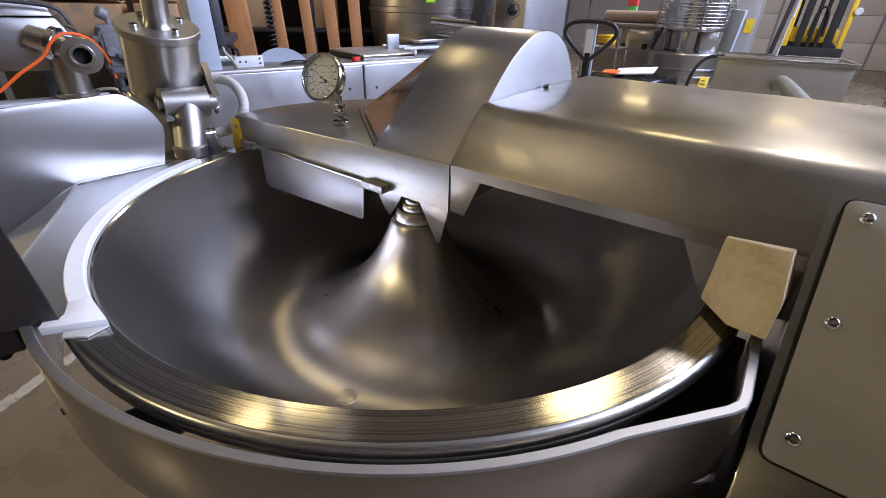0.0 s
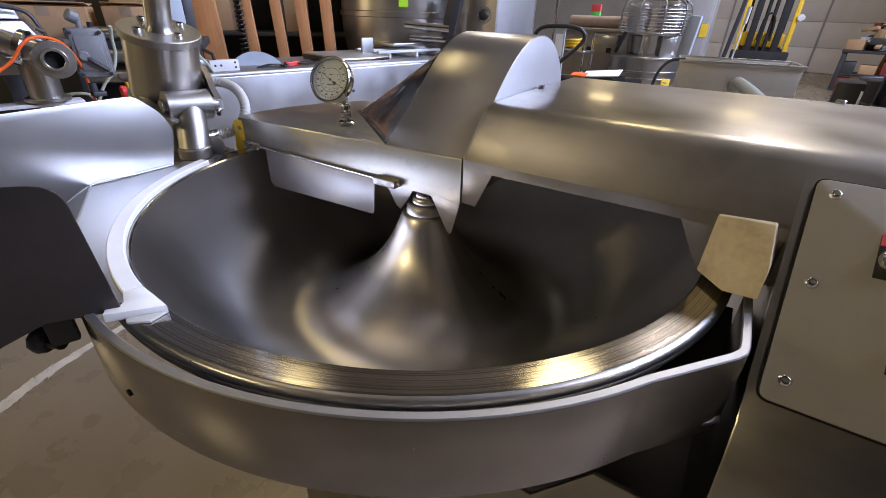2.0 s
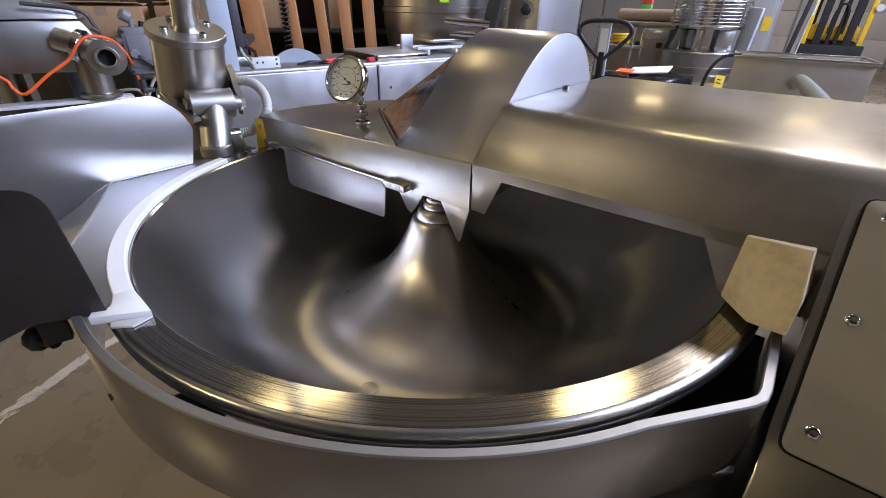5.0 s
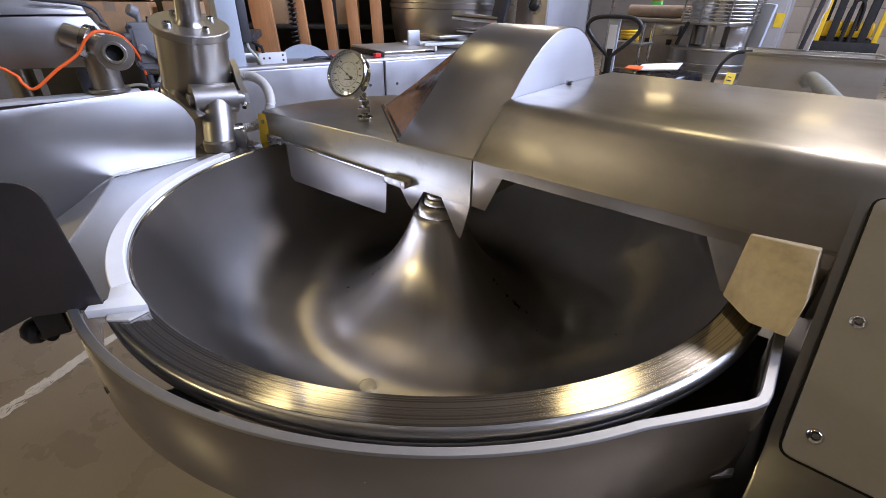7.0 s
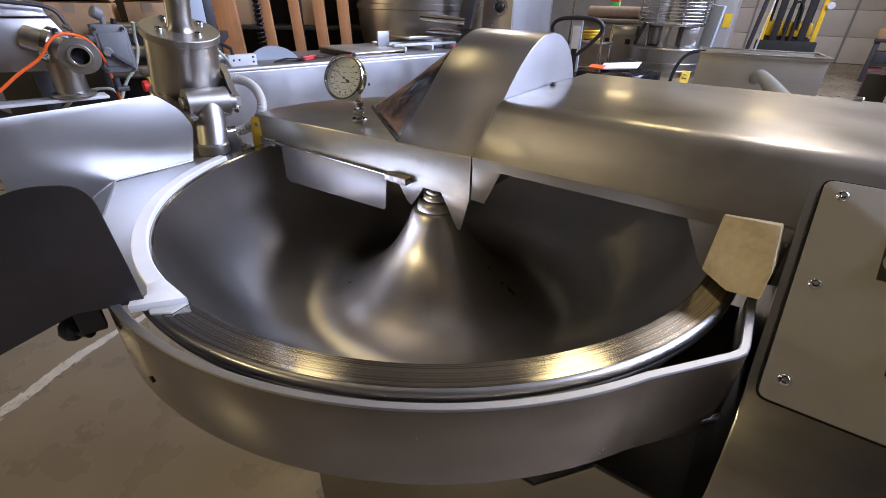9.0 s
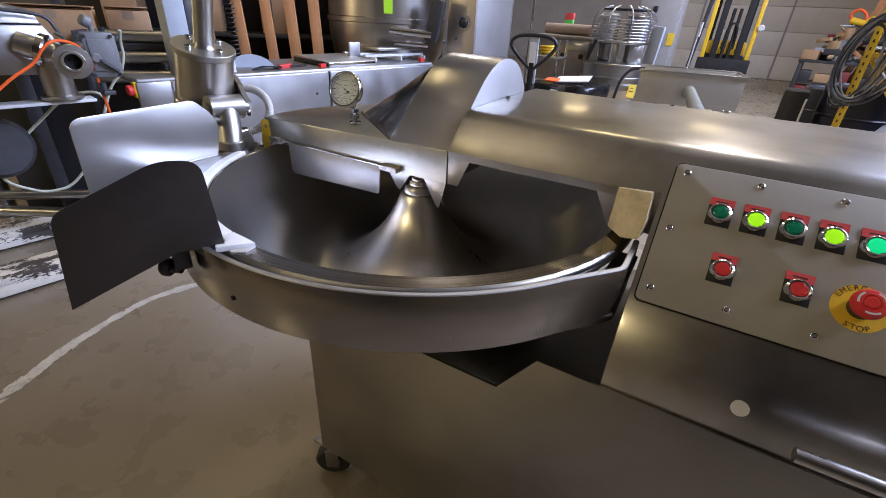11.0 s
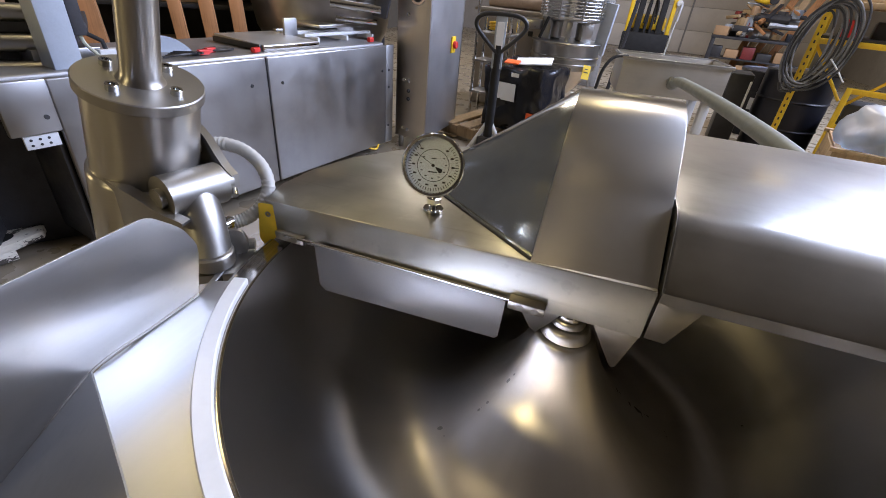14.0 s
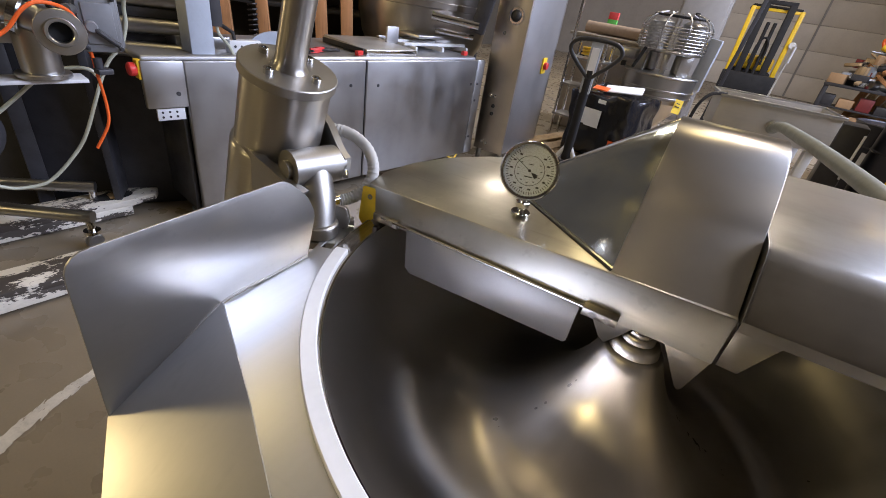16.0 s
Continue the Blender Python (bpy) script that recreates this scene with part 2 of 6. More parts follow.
CREAM_PLASTIC = coat("yellowed_plastic", (0.66, 0.56, 0.36), rough=0.5, vary=0.22, scale=16, relief=0.08)
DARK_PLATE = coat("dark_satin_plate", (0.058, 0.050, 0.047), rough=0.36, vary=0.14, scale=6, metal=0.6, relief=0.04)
BLACK = coat("black_plastic", (0.018, 0.018, 0.02), rough=0.42, vary=0.2)
SHINY_FILM = coat("black_stretch_film", (0.012, 0.012, 0.014), rough=0.16, vary=0.2, scale=16, relief=1.0)
BLACK_GAP = coat("black_shadow_gap", (0.006, 0.006, 0.006), rough=0.8, vary=0.1)
RUBBER = coat("black_rubber", (0.03, 0.03, 0.03), rough=0.7, vary=0.2)
RED = coat("red_plastic", (0.62, 0.035, 0.03), rough=0.33, vary=0.06)
RED_LABEL = coat("red_label", (0.66, 0.07, 0.07), rough=0.5, vary=0.06)
YELLOW = coat("yellow_paint", (0.78, 0.50, 0.02), rough=0.42, vary=0.12)
YELLOW_TAG = coat("yellow_card", (0.80, 0.56, 0.03), rough=0.55, vary=0.08)
GREEN_DIM = coat("green_lens", (0.0, 0.20, 0.10), rough=0.25, vary=0.05)
GREEN_LIT = lit("green_lens_lit", (0.01, 0.75, 0.25), 0.5)
LIME_LIT = lit("lime_lens_lit", (0.35, 0.85, 0.0), 0.5)
ORANGE = coat("orange_cord", (0.85, 0.13, 0.02), rough=0.45, vary=0.06)
HOSE_GREY = coat("grey_conduit", (0.50, 0.49, 0.46), rough=0.5, vary=0.08)
HOSE_PALE = coat("pale_green_hose", (0.42, 0.43, 0.34), rough=0.45, vary=0.08)
DIAL = coat("white_dial", (0.54, 0.60, 0.67), rough=0.5, vary=0.03)
ACTUATOR_GREY = coat("grey_cast_housing", (0.17, 0.175, 0.185), rough=0.45, vary=0.1)
HOSE_DARK = coat("grey_rubber_hose", (0.20, 0.215, 0.20), rough=0.5, vary=0.1)
GREY_STEEL = coat("grey_blue_paint", (0.36, 0.40, 0.46), rough=0.42, vary=0.06)
WHITE_PAINT = coat("white_paint", (0.62, 0.63, 0.64), rough=0.4, vary=0.05)
WORN_WHITE = coat("worn_white_paint", (0.62, 0.58, 0.50), rough=0.55, vary=0.2, scale=15, spots=(0.06, 0.05, 0.042), grain=(1, 0.4, 1), worn=0.475)
CARD = coat("cardboard", (0.43, 0.27, 0.145), rough=0.75, vary=0.1, scale=5)
LUMBER = wood("pine_lumber", (0.46, 0.22, 0.09))
PALLET_WOOD = wood("pallet_wood", (0.46, 0.33, 0.19))
# Darker copy of the pallet wood, with the shade low down put into its colour.
PALLET_SHADED = wood("shaded_pallet_wood", (0.30, 0.21, 0.12))
MATT_BLACK = coat("matt_black_paint", (0.010, 0.010, 0.011), rough=0.75, vary=0.2)
DULL_RED = coat("dull_red_paint", (0.20, 0.03, 0.03), rough=0.5, vary=0.15)
LOCKER_GREY = coat("grey_locker_paint", (0.30, 0.29, 0.28), rough=0.5, vary=0.06)
CABINET_GREY = coat("satin_cabinet_steel", (0.36, 0.325, 0.29), rough=0.35, vary=0.08, metal=0.3)
GREEN_CARD = coat("green_card", (0.10, 0.45, 0.08), rough=0.6, vary=0.05)
CONCRETE = concrete("stained_concrete")
LINE_PAINT = coat("worn_floor_line", (0.50, 0.47, 0.42), rough=0.6, vary=0.2, scale=20)
WALL = coat("warehouse_wall", (0.30, 0.275, 0.25), rough=0.7, vary=0.08, scale=2)
# West and south walls are toned dark only to dim reflections in the steel.
WALL_WEST = coat("dimmed_wall_west", (0.14, 0.128, 0.112), rough=0.75, vary=0.1, scale=2)
WALL_SOUTH = coat("dimmed_wall_south", (0.075, 0.062, 0.05), rough=0.75, vary=0.15, scale=2)
DOOR_PANEL = coat("sectional_door_panel", (0.60, 0.55, 0.49), rough=0.55, vary=0.06, scale=3)
CEILING = coat("dark_roof_deck", (0.20, 0.172, 0.132), rough=0.8, vary=0.1, scale=2)
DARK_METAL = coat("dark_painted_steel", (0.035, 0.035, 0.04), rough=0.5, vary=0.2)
DRUM = coat("dark_blue_drum", (0.008, 0.009, 0.016), rough=0.4, vary=0.2)
CABLE = coat("cable_rubber", (0.045, 0.047, 0.052), rough=0.38, vary=0.2, scale=20)
CABLE_PALE = coat("cable_rubber_grey", (0.20, 0.21, 0.23), rough=0.4, vary=0.2, scale=20)
BAG = glass("clear_plastic_film", (0.58, 0.67, 0.78), 0.35)
BAG.node_tree.nodes["Principled BSDF"].inputs["Transmission Weight"].default_value = 0.8
PAPER = coat("white_paper", (0.75, 0.77, 0.80), rough=0.7, vary=0.03)
LIME = coat("lime_sticker", (0.45, 0.85, 0.02), rough=0.6, vary=0.02)
BROWN_CLOTH = coat("brown_cloth_roll", (0.31, 0.225, 0.155), rough=0.85, vary=0.15)
CLEAR = glass("clear_glass", (1, 1, 1), 0.0)


# ---- mesh helpers ----
def bm_box(sx, sy, sz, at=(0, 0, 0), bevel=0.0, turn=(0, 0, 0), seg=2):
    bm = bmesh.new()
    bmesh.ops.create_cube(bm, size=1.0)
    bmesh.ops.scale(bm, vec=(sx, sy, sz), verts=bm.verts)
    if bevel:
        bmesh.ops.bevel(bm, geom=list(bm.edges), offset=bevel, segments=seg, affect="EDGES", profile=0.5)
    bmesh.ops.transform(bm, matrix=pose(*at, *turn), verts=bm.verts)
    return bm


def bm_prism(pts, to, bevel=0.0, seg=2):
    """A closed outline of 3D points, made solid along the vector to."""
    bm = bmesh.new()
    base = [bm.verts.new(p) for p in pts]
    top = [bm.verts.new(Vector(p) + Vector(to)) for p in pts]
    n = len(pts)
    bm.faces.new(base[::-1])
    bm.faces.new(top)
    for i in range(n):
        bm.faces.new((base[i], base[(i + 1) % n], top[(i + 1) % n], top[i]))
    bmesh.ops.recalc_face_normals(bm, faces=bm.faces)
    if bevel:
        bmesh.ops.bevel(bm, geom=list(bm.edges), offset=bevel, segments=seg, affect="EDGES", profile=0.5)
    return bm


def bm_sheet(rows, thick):
    """A bent sheet: a grid of 3D points, given a thickness."""
    bm = bmesh.new()
    vs = [[bm.verts.new(p) for p in row] for row in rows]
    for a, b in zip(vs, vs[1:]):
        for i in range(len(a) - 1):
            bm.faces.new((a[i], a[i + 1], b[i + 1], b[i]))
    bmesh.ops.recalc_face_normals(bm, faces=bm.faces)
    geom = bmesh.ops.solidify(bm, geom=list(bm.faces), thickness=thick)
    bmesh.ops.recalc_face_normals(bm, faces=bm.faces)
    return bm


def bm_lathe(profile, seg=96, a0=0.0, a1=360.0, closed=False):
    """A profile of (radius, height) turned round z; closed: the profile is a ring of its own."""
    bm = bmesh.new()
    full = abs(a1 - a0 - 360) < 1e-6
    rings = []
    for k in range(seg if full else seg + 1):
        a = radians(a0 + (a1 - a0) * k / seg)
        rings.append([bm.verts.new((r * math.cos(a), r * math.sin(a), z)) for r, z in profile])
    n = len(profile)
    for k in range(seg):
        a, b = rings[k], rings[(k + 1) % len(rings)]
        for i in range(n if closed else n - 1):
            j = (i + 1) % n
            bm.faces.new((a[i], b[i], b[j], a[j]))
    if closed and not full:
        bm.faces.new(rings[0])
        bm.faces.new(rings[-1][::-1])
    bmesh.ops.remove_doubles(bm, verts=bm.verts, dist=1e-6)
    bmesh.ops.recalc_face_normals(bm, faces=bm.faces)
    return bm


def bm_cyl(r, h, at=(0, 0, 0), turn=(0, 0, 0), bevel=0.0, seg=32, r2=None):
    """A cylinder standing on at, along its own z."""
    r2 = r if r2 is None else r2
    b = min(bevel, h * 0.4)
    prof = [(0, 0), (r - b, 0), (r, b), (r2, h - b), (r2 - b, h), (0, h)] if b else [(0, 0), (r, 0), (r2, h), (0, h)]
    bm = bm_lathe(prof, seg)
    bmesh.ops.transform(bm, matrix=pose(*at, *turn), verts=bm.verts)
    return bm


def smooth_path(pts, n=8):
    """Catmull-Rom through the points."""
    p = [Vector(q) for q in pts]
    p = [2 * p[0] - p[1]] + p + [2 * p[-1] - p[-2]]
    out = []
    for i in range(1, len(p) - 2):
        for k in range(n):
            t = k / n
            out.append(0.5 * (2 * p[i] + (p[i + 1] - p[i - 1]) * t + (2 * p[i - 1] - 5 * p[i] + 4 * p[i + 1] - p[i + 2]) * t * t + (3 * p[i] - p[i - 1] - 3 * p[i + 1] + p[i + 2]) * t ** 3))
    return out + [p[-2]]


def bm_tube(pts, r, seg=12, ribs=0.0):
    """A tube along points; ribs: alternate rings stand proud by that much."""
    bm = bmesh.new()
    pts = [Vector(p) for p in pts]
    up, rings = None, []
    for i, p in enumerate(pts):
        d = (pts[min(i + 1, len(pts) - 1)] - pts[max(i - 1, 0)]).normalized()
        if up is None:
            up = d.orthogonal().normalized()
        up = (up - d * up.dot(d)).normalized()
        side = d.cross(up)
        rr = r + (ribs if i % 2 else 0.0)
        rings.append([bm.verts.new(p + rr * (math.cos(2 * math.pi * k / seg) * up + math.sin(2 * math.pi * k / seg) * side)) for k in range(seg)])
    for a, b in zip(rings, rings[1:]):
        for k in range(seg):
            bm.faces.new((a[k], a[(k + 1) % seg], b[(k + 1) % seg], b[k]))
    bm.faces.new(rings[0][::-1])
    bm.faces.new(rings[-1])
    return bm


def joined(*bms):
    out = bmesh.new()
    for b in bms:
        me = bpy.data.meshes.new("tmp")
        b.to_mesh(me)
        out.from_mesh(me)
        bpy.data.meshes.remove(me)
        b.free()
    return out


def moved(bm, m):
    bmesh.ops.transform(bm, matrix=m, verts=bm.verts)
    return bm


def thing(name, label, category, at=(0, 0, 0), group="", rz=0.0):
    ob = new(name)
    ob.empty_display_size = 0.1
    ob.matrix_world = pose(*at, 0, 0, rz)
    return tagged(ob, label, category, group)


def part(name, bm, material, parent=None, label="", smooth=35.0):
    """Links a bmesh, in its parent's own coordinates, as one mesh object."""
    me = bpy.data.meshes.new(name)
    bm.to_mesh(me)
    bm.free()
    me.shade_smooth()
    me.set_sharp_from_angle(angle=radians(smooth))
    for mt in (material if isinstance(material, (list, tuple)) else [material]):
        me.materials.append(mt)
    ob = new(name, me)
    ob.parent = parent
    if label:
        tagged(ob, label)
    return ob


def two_tone(bm_a, bm_b):
    """Joins two pieces into one mesh; the second takes the second material."""
    for f in bm_b.faces:
        f.material_index = 1
    return joined(bm_a, bm_b)


def structure(name, bm, material, label, category):
    return tagged(part(name, bm, material), label, category, kind="structure")


# ---- setting ----
X0, X1, Y0, Y1, HIGH = ROOM
structure("floor", bm_box(X1 - X0 + 0.6, Y1 - Y0 + 0.6, 0.3, ((X0 + X1) / 2, (Y0 + Y1) / 2, -0.15)), CONCRETE, "stained brown-grey concrete warehouse floor with scuffs", "floor")
structure("ceiling", bm_box(X1 - X0 + 0.6, Y1 - Y0 + 0.6, 0.2, ((X0 + X1) / 2, (Y0 + Y1) / 2, HIGH + 0.1)), CEILING, "dark brown steel warehouse roof deck", "ceiling")
structure("wall_west", bm_box(0.2, Y1 - Y0 + 0.4, HIGH, (X0 - 0.1, (Y0 + Y1) / 2, HIGH / 2)), WALL_WEST, "plain closing warehouse wall, toned dark to dim the reflections", "wall")
structure("wall_south", bm_box(X1 - X0, 0.2, HIGH, ((X0 + X1) / 2, Y0 - 0.1, HIGH / 2)), WALL_SOUTH, "plain closing warehouse wall, toned dark to dim the reflections", "wall")
structure("wall_east", joined(bm_box(0.2, 1.0 - Y0, HIGH, (X1 + 0.1, (Y0 + 1.0) / 2, HIGH / 2)), bm_box(0.2, Y1 - 7.0, HIGH, (X1 + 0.1, (Y1 + 7.0) / 2, HIGH / 2)), bm_box(0.2, 6.0, HIGH - 6.3, (X1 + 0.1, 4.0, (HIGH + 6.3) / 2)), bm_box(0.2, 6.0, 2.9, (X1 + 0.1, 4.0, 1.45))), WALL, "warehouse wall with a wide high window opening", "wall")
north = structure("wall_north", bm_box(X1 - X0, 0.2, HIGH, ((X0 + X1) / 2, Y1 + 0.1, HIGH / 2)), WALL, "far warehouse wall with a sectional door", "wall")
door = thing("door_1", "pale beige closed sectional overhead door with horizontal panels", "overhead door", (1.6, Y1 - 0.005, 0))
tagged(door, kind="structure")
for i in range(7):
    part("panel", bm_box(6.0, 0.04, 0.564, (0, -0.025, 0.29 + 0.57 * i), 0.006), DOOR_PANEL, door)
for sx in (-2.0, 0.0, 2.0):
    part("rib", bm_box(0.045, 0.03, 3.95, (sx, -0.06, 2.0), 0.004), LOCKER_GREY, door)

for at, to, watts in FLOODS:
    flood = thing("flood_light", "dark wall flood light, switched on", "flood light", (0, 0, 0), "wall flood lights")
    flood.matrix_world = look(at, to)
    part("flood_housing", bm_box(0.8, 1.0, 0.1, (0, 0, 0.07), 0.02), DARK_METAL, flood)
    part("flood_bracket", bm_box(0.1, 0.1, 0.36, (0, 0.0, 0.26), 0.005), DARK_METAL, flood)

# Unseen housings for every lamp, those of the added fill included.
for lx, ly, lz, *_ in LAMPS:
    lamp = thing("unseen_ceiling_light", "white rectangular ceiling light out of view, lit for reflections and fill", "ceiling light", (lx, ly, lz), "high bay ceiling lights")
    part("housing", bm_box(0.6, 1.2, 0.07, (0, 0, 0.055), 0.01), WHITE_PAINT, lamp)
    for dx, dy in ((-0.2, -0.45), (0.2, -0.45), (-0.2, 0.45), (0.2, 0.45)):
        part("hanger", bm_tube([(dx, dy, 0.08), (dx, dy, HIGH - lz)], 0.004, 6), DARK_METAL, lamp)

# worn line across the floor, in broken flakes
rng = random.Random(5)
flakes = bmesh.new()
wide = 0.022
LINE = [(-1.02, -1.15), (-1.14, -0.78), (-1.25, -0.5), (-1.31, -0.36), (-1.355, -0.2), (-1.378, -0.02), (-1.33, 0.16), (-1.22, 0.36)]
pts = smooth_path([(x, y, 0) for x, y in LINE], 14)
for a, b in zip(pts, pts[1:]):
    d = (b - a).normalized()
    side = Vector((-d.y, d.x, 0))
    wide += rng.uniform(-0.006, 0.006)
    wide = min(max(wide, 0.013), 0.034)
    for _ in range(rng.randint(9, 15)):
        c = a.lerp(b, rng.random()) + side * rng.uniform(-wide, wide)
        w, l = rng.uniform(0.002, 0.007), rng.uniform(0.006, 0.024)
        along = (d + side * rng.uniform(-0.5, 0.5)).normalized()
        cross = Vector((-along.y, along.x, 0))
        n = rng.randint(5, 8)
        ring = []
        lift = Vector((0, 0, 0.0012 + 0.0012 * rng.random()))
        for k in range(n):
            ang = 2 * math.pi * k / n
            q = along * (math.cos(ang) * l) + cross * (math.sin(ang) * w)
            ring.append(flakes.verts.new(c + q * rng.uniform(0.5, 1.25) + lift))
        flakes.faces.new(ring)
structure("floor_line", flakes, LINE_PAINT, "worn off-white line of flaking paint on the concrete", "floor marking")

# ---- bowl cutter ----
cutter = thing("bowl_cutter", "stainless steel bowl cutter with lid and control panel, on casters", "food machine")

BOWL = [(0.0, 0.853), (0.018, 0.853), (0.0215, 0.851), (0.0225, 0.842), (0.0275, 0.841), (0.0305, 0.837), (0.033, 0.826), (0.0375, 0.825), (0.0395, 0.822),
        (0.0455, 0.806), (0.0535, 0.788), (0.064, 0.768), (0.078, 0.746), (0.096, 0.724), (0.118, 0.702), (0.144, 0.681), (0.172, 0.665), (0.203, 0.655), (0.235, 0.654), (0.266, 0.661),
        (0.296, 0.676), (0.324, 0.700), (0.349, 0.732), (0.369, 0.768), (0.384, 0.806), (0.3945, 0.842), (0.3985, 0.8585)]
RIM = [(0.3985, 0.8585), (0.4005, 0.8605), (0.4012, 0.8605)]
RIM += [(0.4255, 0.8605), (0.4264, 0.8605), (0.4264, 0.8590)]
BEAD = [(0.4262, 0.8596), (0.4268, 0.8603), (0.4288, 0.8598), (0.4308, 0.8582), (0.4322, 0.8557), (0.4326, 0.8528), (0.4319, 0.8502), (0.4304, 0.8486), (0.4312, 0.8474), (0.4318, 0.8448), (0.4306, 0.8418), (0.425, 0.8395), (0.41, 0.832)]
bowl = part("bowl", bm_lathe(BOWL, 160), STEEL_BOWL, cutter, "turned stainless bowl with a raised centre cone", 60)
part("bowl_rim", bm_lathe(RIM, 160), STEEL_RIM, bowl, "turned rim with concentric tool lines", 22)
part("rim_bead", bm_lathe(BEAD, 160), STEEL_X, bowl, "smooth rounded bead round the rim", 50)
part("bowl_underside", bm_lathe([(0.41, 0.832), (0.402, 0.80), (0.385, 0.75), (0.35, 0.695), (0.30, 0.655), (0.23, 0.636), (0.15, 0.632), (0.0, 0.632)], 96), STEEL_DULL, bowl)
part("drain_plug", joined(bm_cyl(0.0115, 0.0012, seg=32), bm_lathe([(0.0125, -0.001), (0.0125, 0.0009), (0.0138, 0.0009), (0.0138, -0.001)], 32)), STEEL_BOWL, bowl, "thin round drain plug", 10).matrix_local = pose(0.055, -0.212, 0.6545, 0, 0, 0)
part("spindle_housing", bm_cyl(0.09, 0.06, (0, 0, 0.58), bevel=0.004), STEEL_DULL, cutter)


def rounded(pts, r, n=5):
    """Rounds the corners of a closed outline of 3D points; r: one radius for each point."""
    out, m = [], len(pts)
    for i in range(m):
        p, a, b = Vector(pts[i]), Vector(pts[i - 1]), Vector(pts[(i + 1) % m])
        if not r[i]:
            out.append(p)
            continue
        u, v = (a - p).normalized() * r[i], (b - p).normalized() * r[i]
        for k in range(n + 1):
            t = k / n
            out.append((p + u) * (1 - t) ** 2 + p * 2 * t * (1 - t) + (p + v) * t * t)
    return out


def arc(r, a0, a1, n):
    return [(r * math.cos(radians(a0 + (a1 - a0) * k / n)), r * math.sin(radians(a0 + (a1 - a0) * k / n))) for k in range(n + 1)]


# skirt round the bowl: a straight wing by the console, then an arc
def plan_wall(plan, z0, z1, thick):
    n, inner = len(plan), []
    for i, (x, y) in enumerate(plan):
        dx, dy = plan[min(i + 1, n - 1)][0] - plan[max(i - 1, 0)][0], plan[min(i + 1, n - 1)][1] - plan[max(i - 1, 0)][1]
        l = math.hypot(dx, dy)
        inner.append((x - dy / l * thick, y + dx / l * thick))
    bm = bmesh.new()
    b = 0.0015
    rings = []
    for (x, y), (u, v) in zip(plan, inner):
        def at(f, z):
            return bm.verts.new((x + (u - x) * f, y + (v - y) * f, z))
        rings.append([at(0, z0), at(0, z1 - b), at(0.14, z1), at(0.86, z1), at(1, z1 - b), at(1, z0)])
    for p, q in zip(rings, rings[1:]):
        for k in range(6):
            bm.faces.new((p[k], q[k], q[(k + 1) % 6], p[(k + 1) % 6]))
    bm.faces.new(rings[0])
    bm.faces.new(rings[-1][::-1])
    bmesh.ops.recalc_face_normals(bm, faces=bm.faces)
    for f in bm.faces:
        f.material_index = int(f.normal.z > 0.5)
    return bm


R_SKIRT = 0.455
plan = [(0.4465, -0.062), (0.4465, -0.152), (0.445, -0.164), (0.439, -0.175)] + arc(R_SKIRT, -32.5, -97, 40)
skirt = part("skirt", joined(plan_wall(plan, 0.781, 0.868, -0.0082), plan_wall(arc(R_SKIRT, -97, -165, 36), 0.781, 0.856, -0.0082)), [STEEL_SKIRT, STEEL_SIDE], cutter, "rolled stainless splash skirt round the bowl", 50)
part("skirt_bracket", bm_prism([(0.002, -0.449, 0.783), (0.026, -0.380, 0.783), (0.070, -0.380, 0.783), (0.078, -0.441, 0.783)], (0, 0, 0.003)), DARK_METAL, skirt, "dark flat bracket holding the skirt")
# Dark sheet added to fill this gap, so no pale metal shows through.
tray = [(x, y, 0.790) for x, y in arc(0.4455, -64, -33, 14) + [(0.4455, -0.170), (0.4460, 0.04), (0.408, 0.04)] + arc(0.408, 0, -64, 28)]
part("gap_filler", bm_prism(tray, (0, 0, 0.003)), DARK_PLATE, skirt, "dark filler sheet added in the gap between bowl and skirt wing")
part("screw_hole", bm_cyl(0.0035, 0.001, (0.0, -0.4555, 0.809), (90, 0, 0), seg=16), BLACK_GAP, skirt)

# lid over the rear of the bowl, with hump
LID_BACK = [(-0.432, -0.028), (-0.447, 0.03), (-0.442, 0.10), (-0.416, 0.18), (-0.365, 0.255), (-0.29, 0.325), (-0.18, 0.385), (-0.05, 0.42), (0.079, 0.43)]


def lid_top(x):
    return 0.921 + 0.012 * (x + 0.43) / 0.51


def bm_lid():
    bm = bmesh.new()
    outline = [(0.079, -0.028)] + LID_BACK
    low = [bm.verts.new((x, y, 0.8665)) for x, y in outline]
    high = [bm.verts.new((x, y, lid_top(x))) for x, y in outline]
    bm.faces.new(high)
    n = len(outline)
    for i in range(n):
        bm.faces.new((low[i], low[(i + 1) % n], high[(i + 1) % n], high[i]))
    bm.faces.new(low[::-1])
    bmesh.ops.recalc_face_normals(bm, faces=bm.faces)
    sharp = [e for e in bm.edges if all(v.co.z > 0.9 for v in e.verts) or abs(e.verts[0].co.z - e.verts[1].co.z) > 0.03 and e.verts[0].co.x < -0.42 and e.verts[0].co.y < 0]
    bmesh.ops.bevel(bm, geom=sharp, offset=0.0025, segments=2, affect="EDGES", profile=0.5)
    return bm


lid = part("lid", bm_lid(), STEEL_LID, cutter, "hinged stainless lid with a raised knife hood")
HUMP = [(-0.026, 0.930), (0.056, 0.997), (0.082, 1.022), (0.110, 1.045), (0.140, 1.064), (0.172, 1.077), (0.205, 1.083), (0.24, 1.081), (0.272, 1.071), (0.302, 1.053), (0.328, 1.026), (0.346, 0.992), (0.356, 0.95), (0.36, 0.92)]
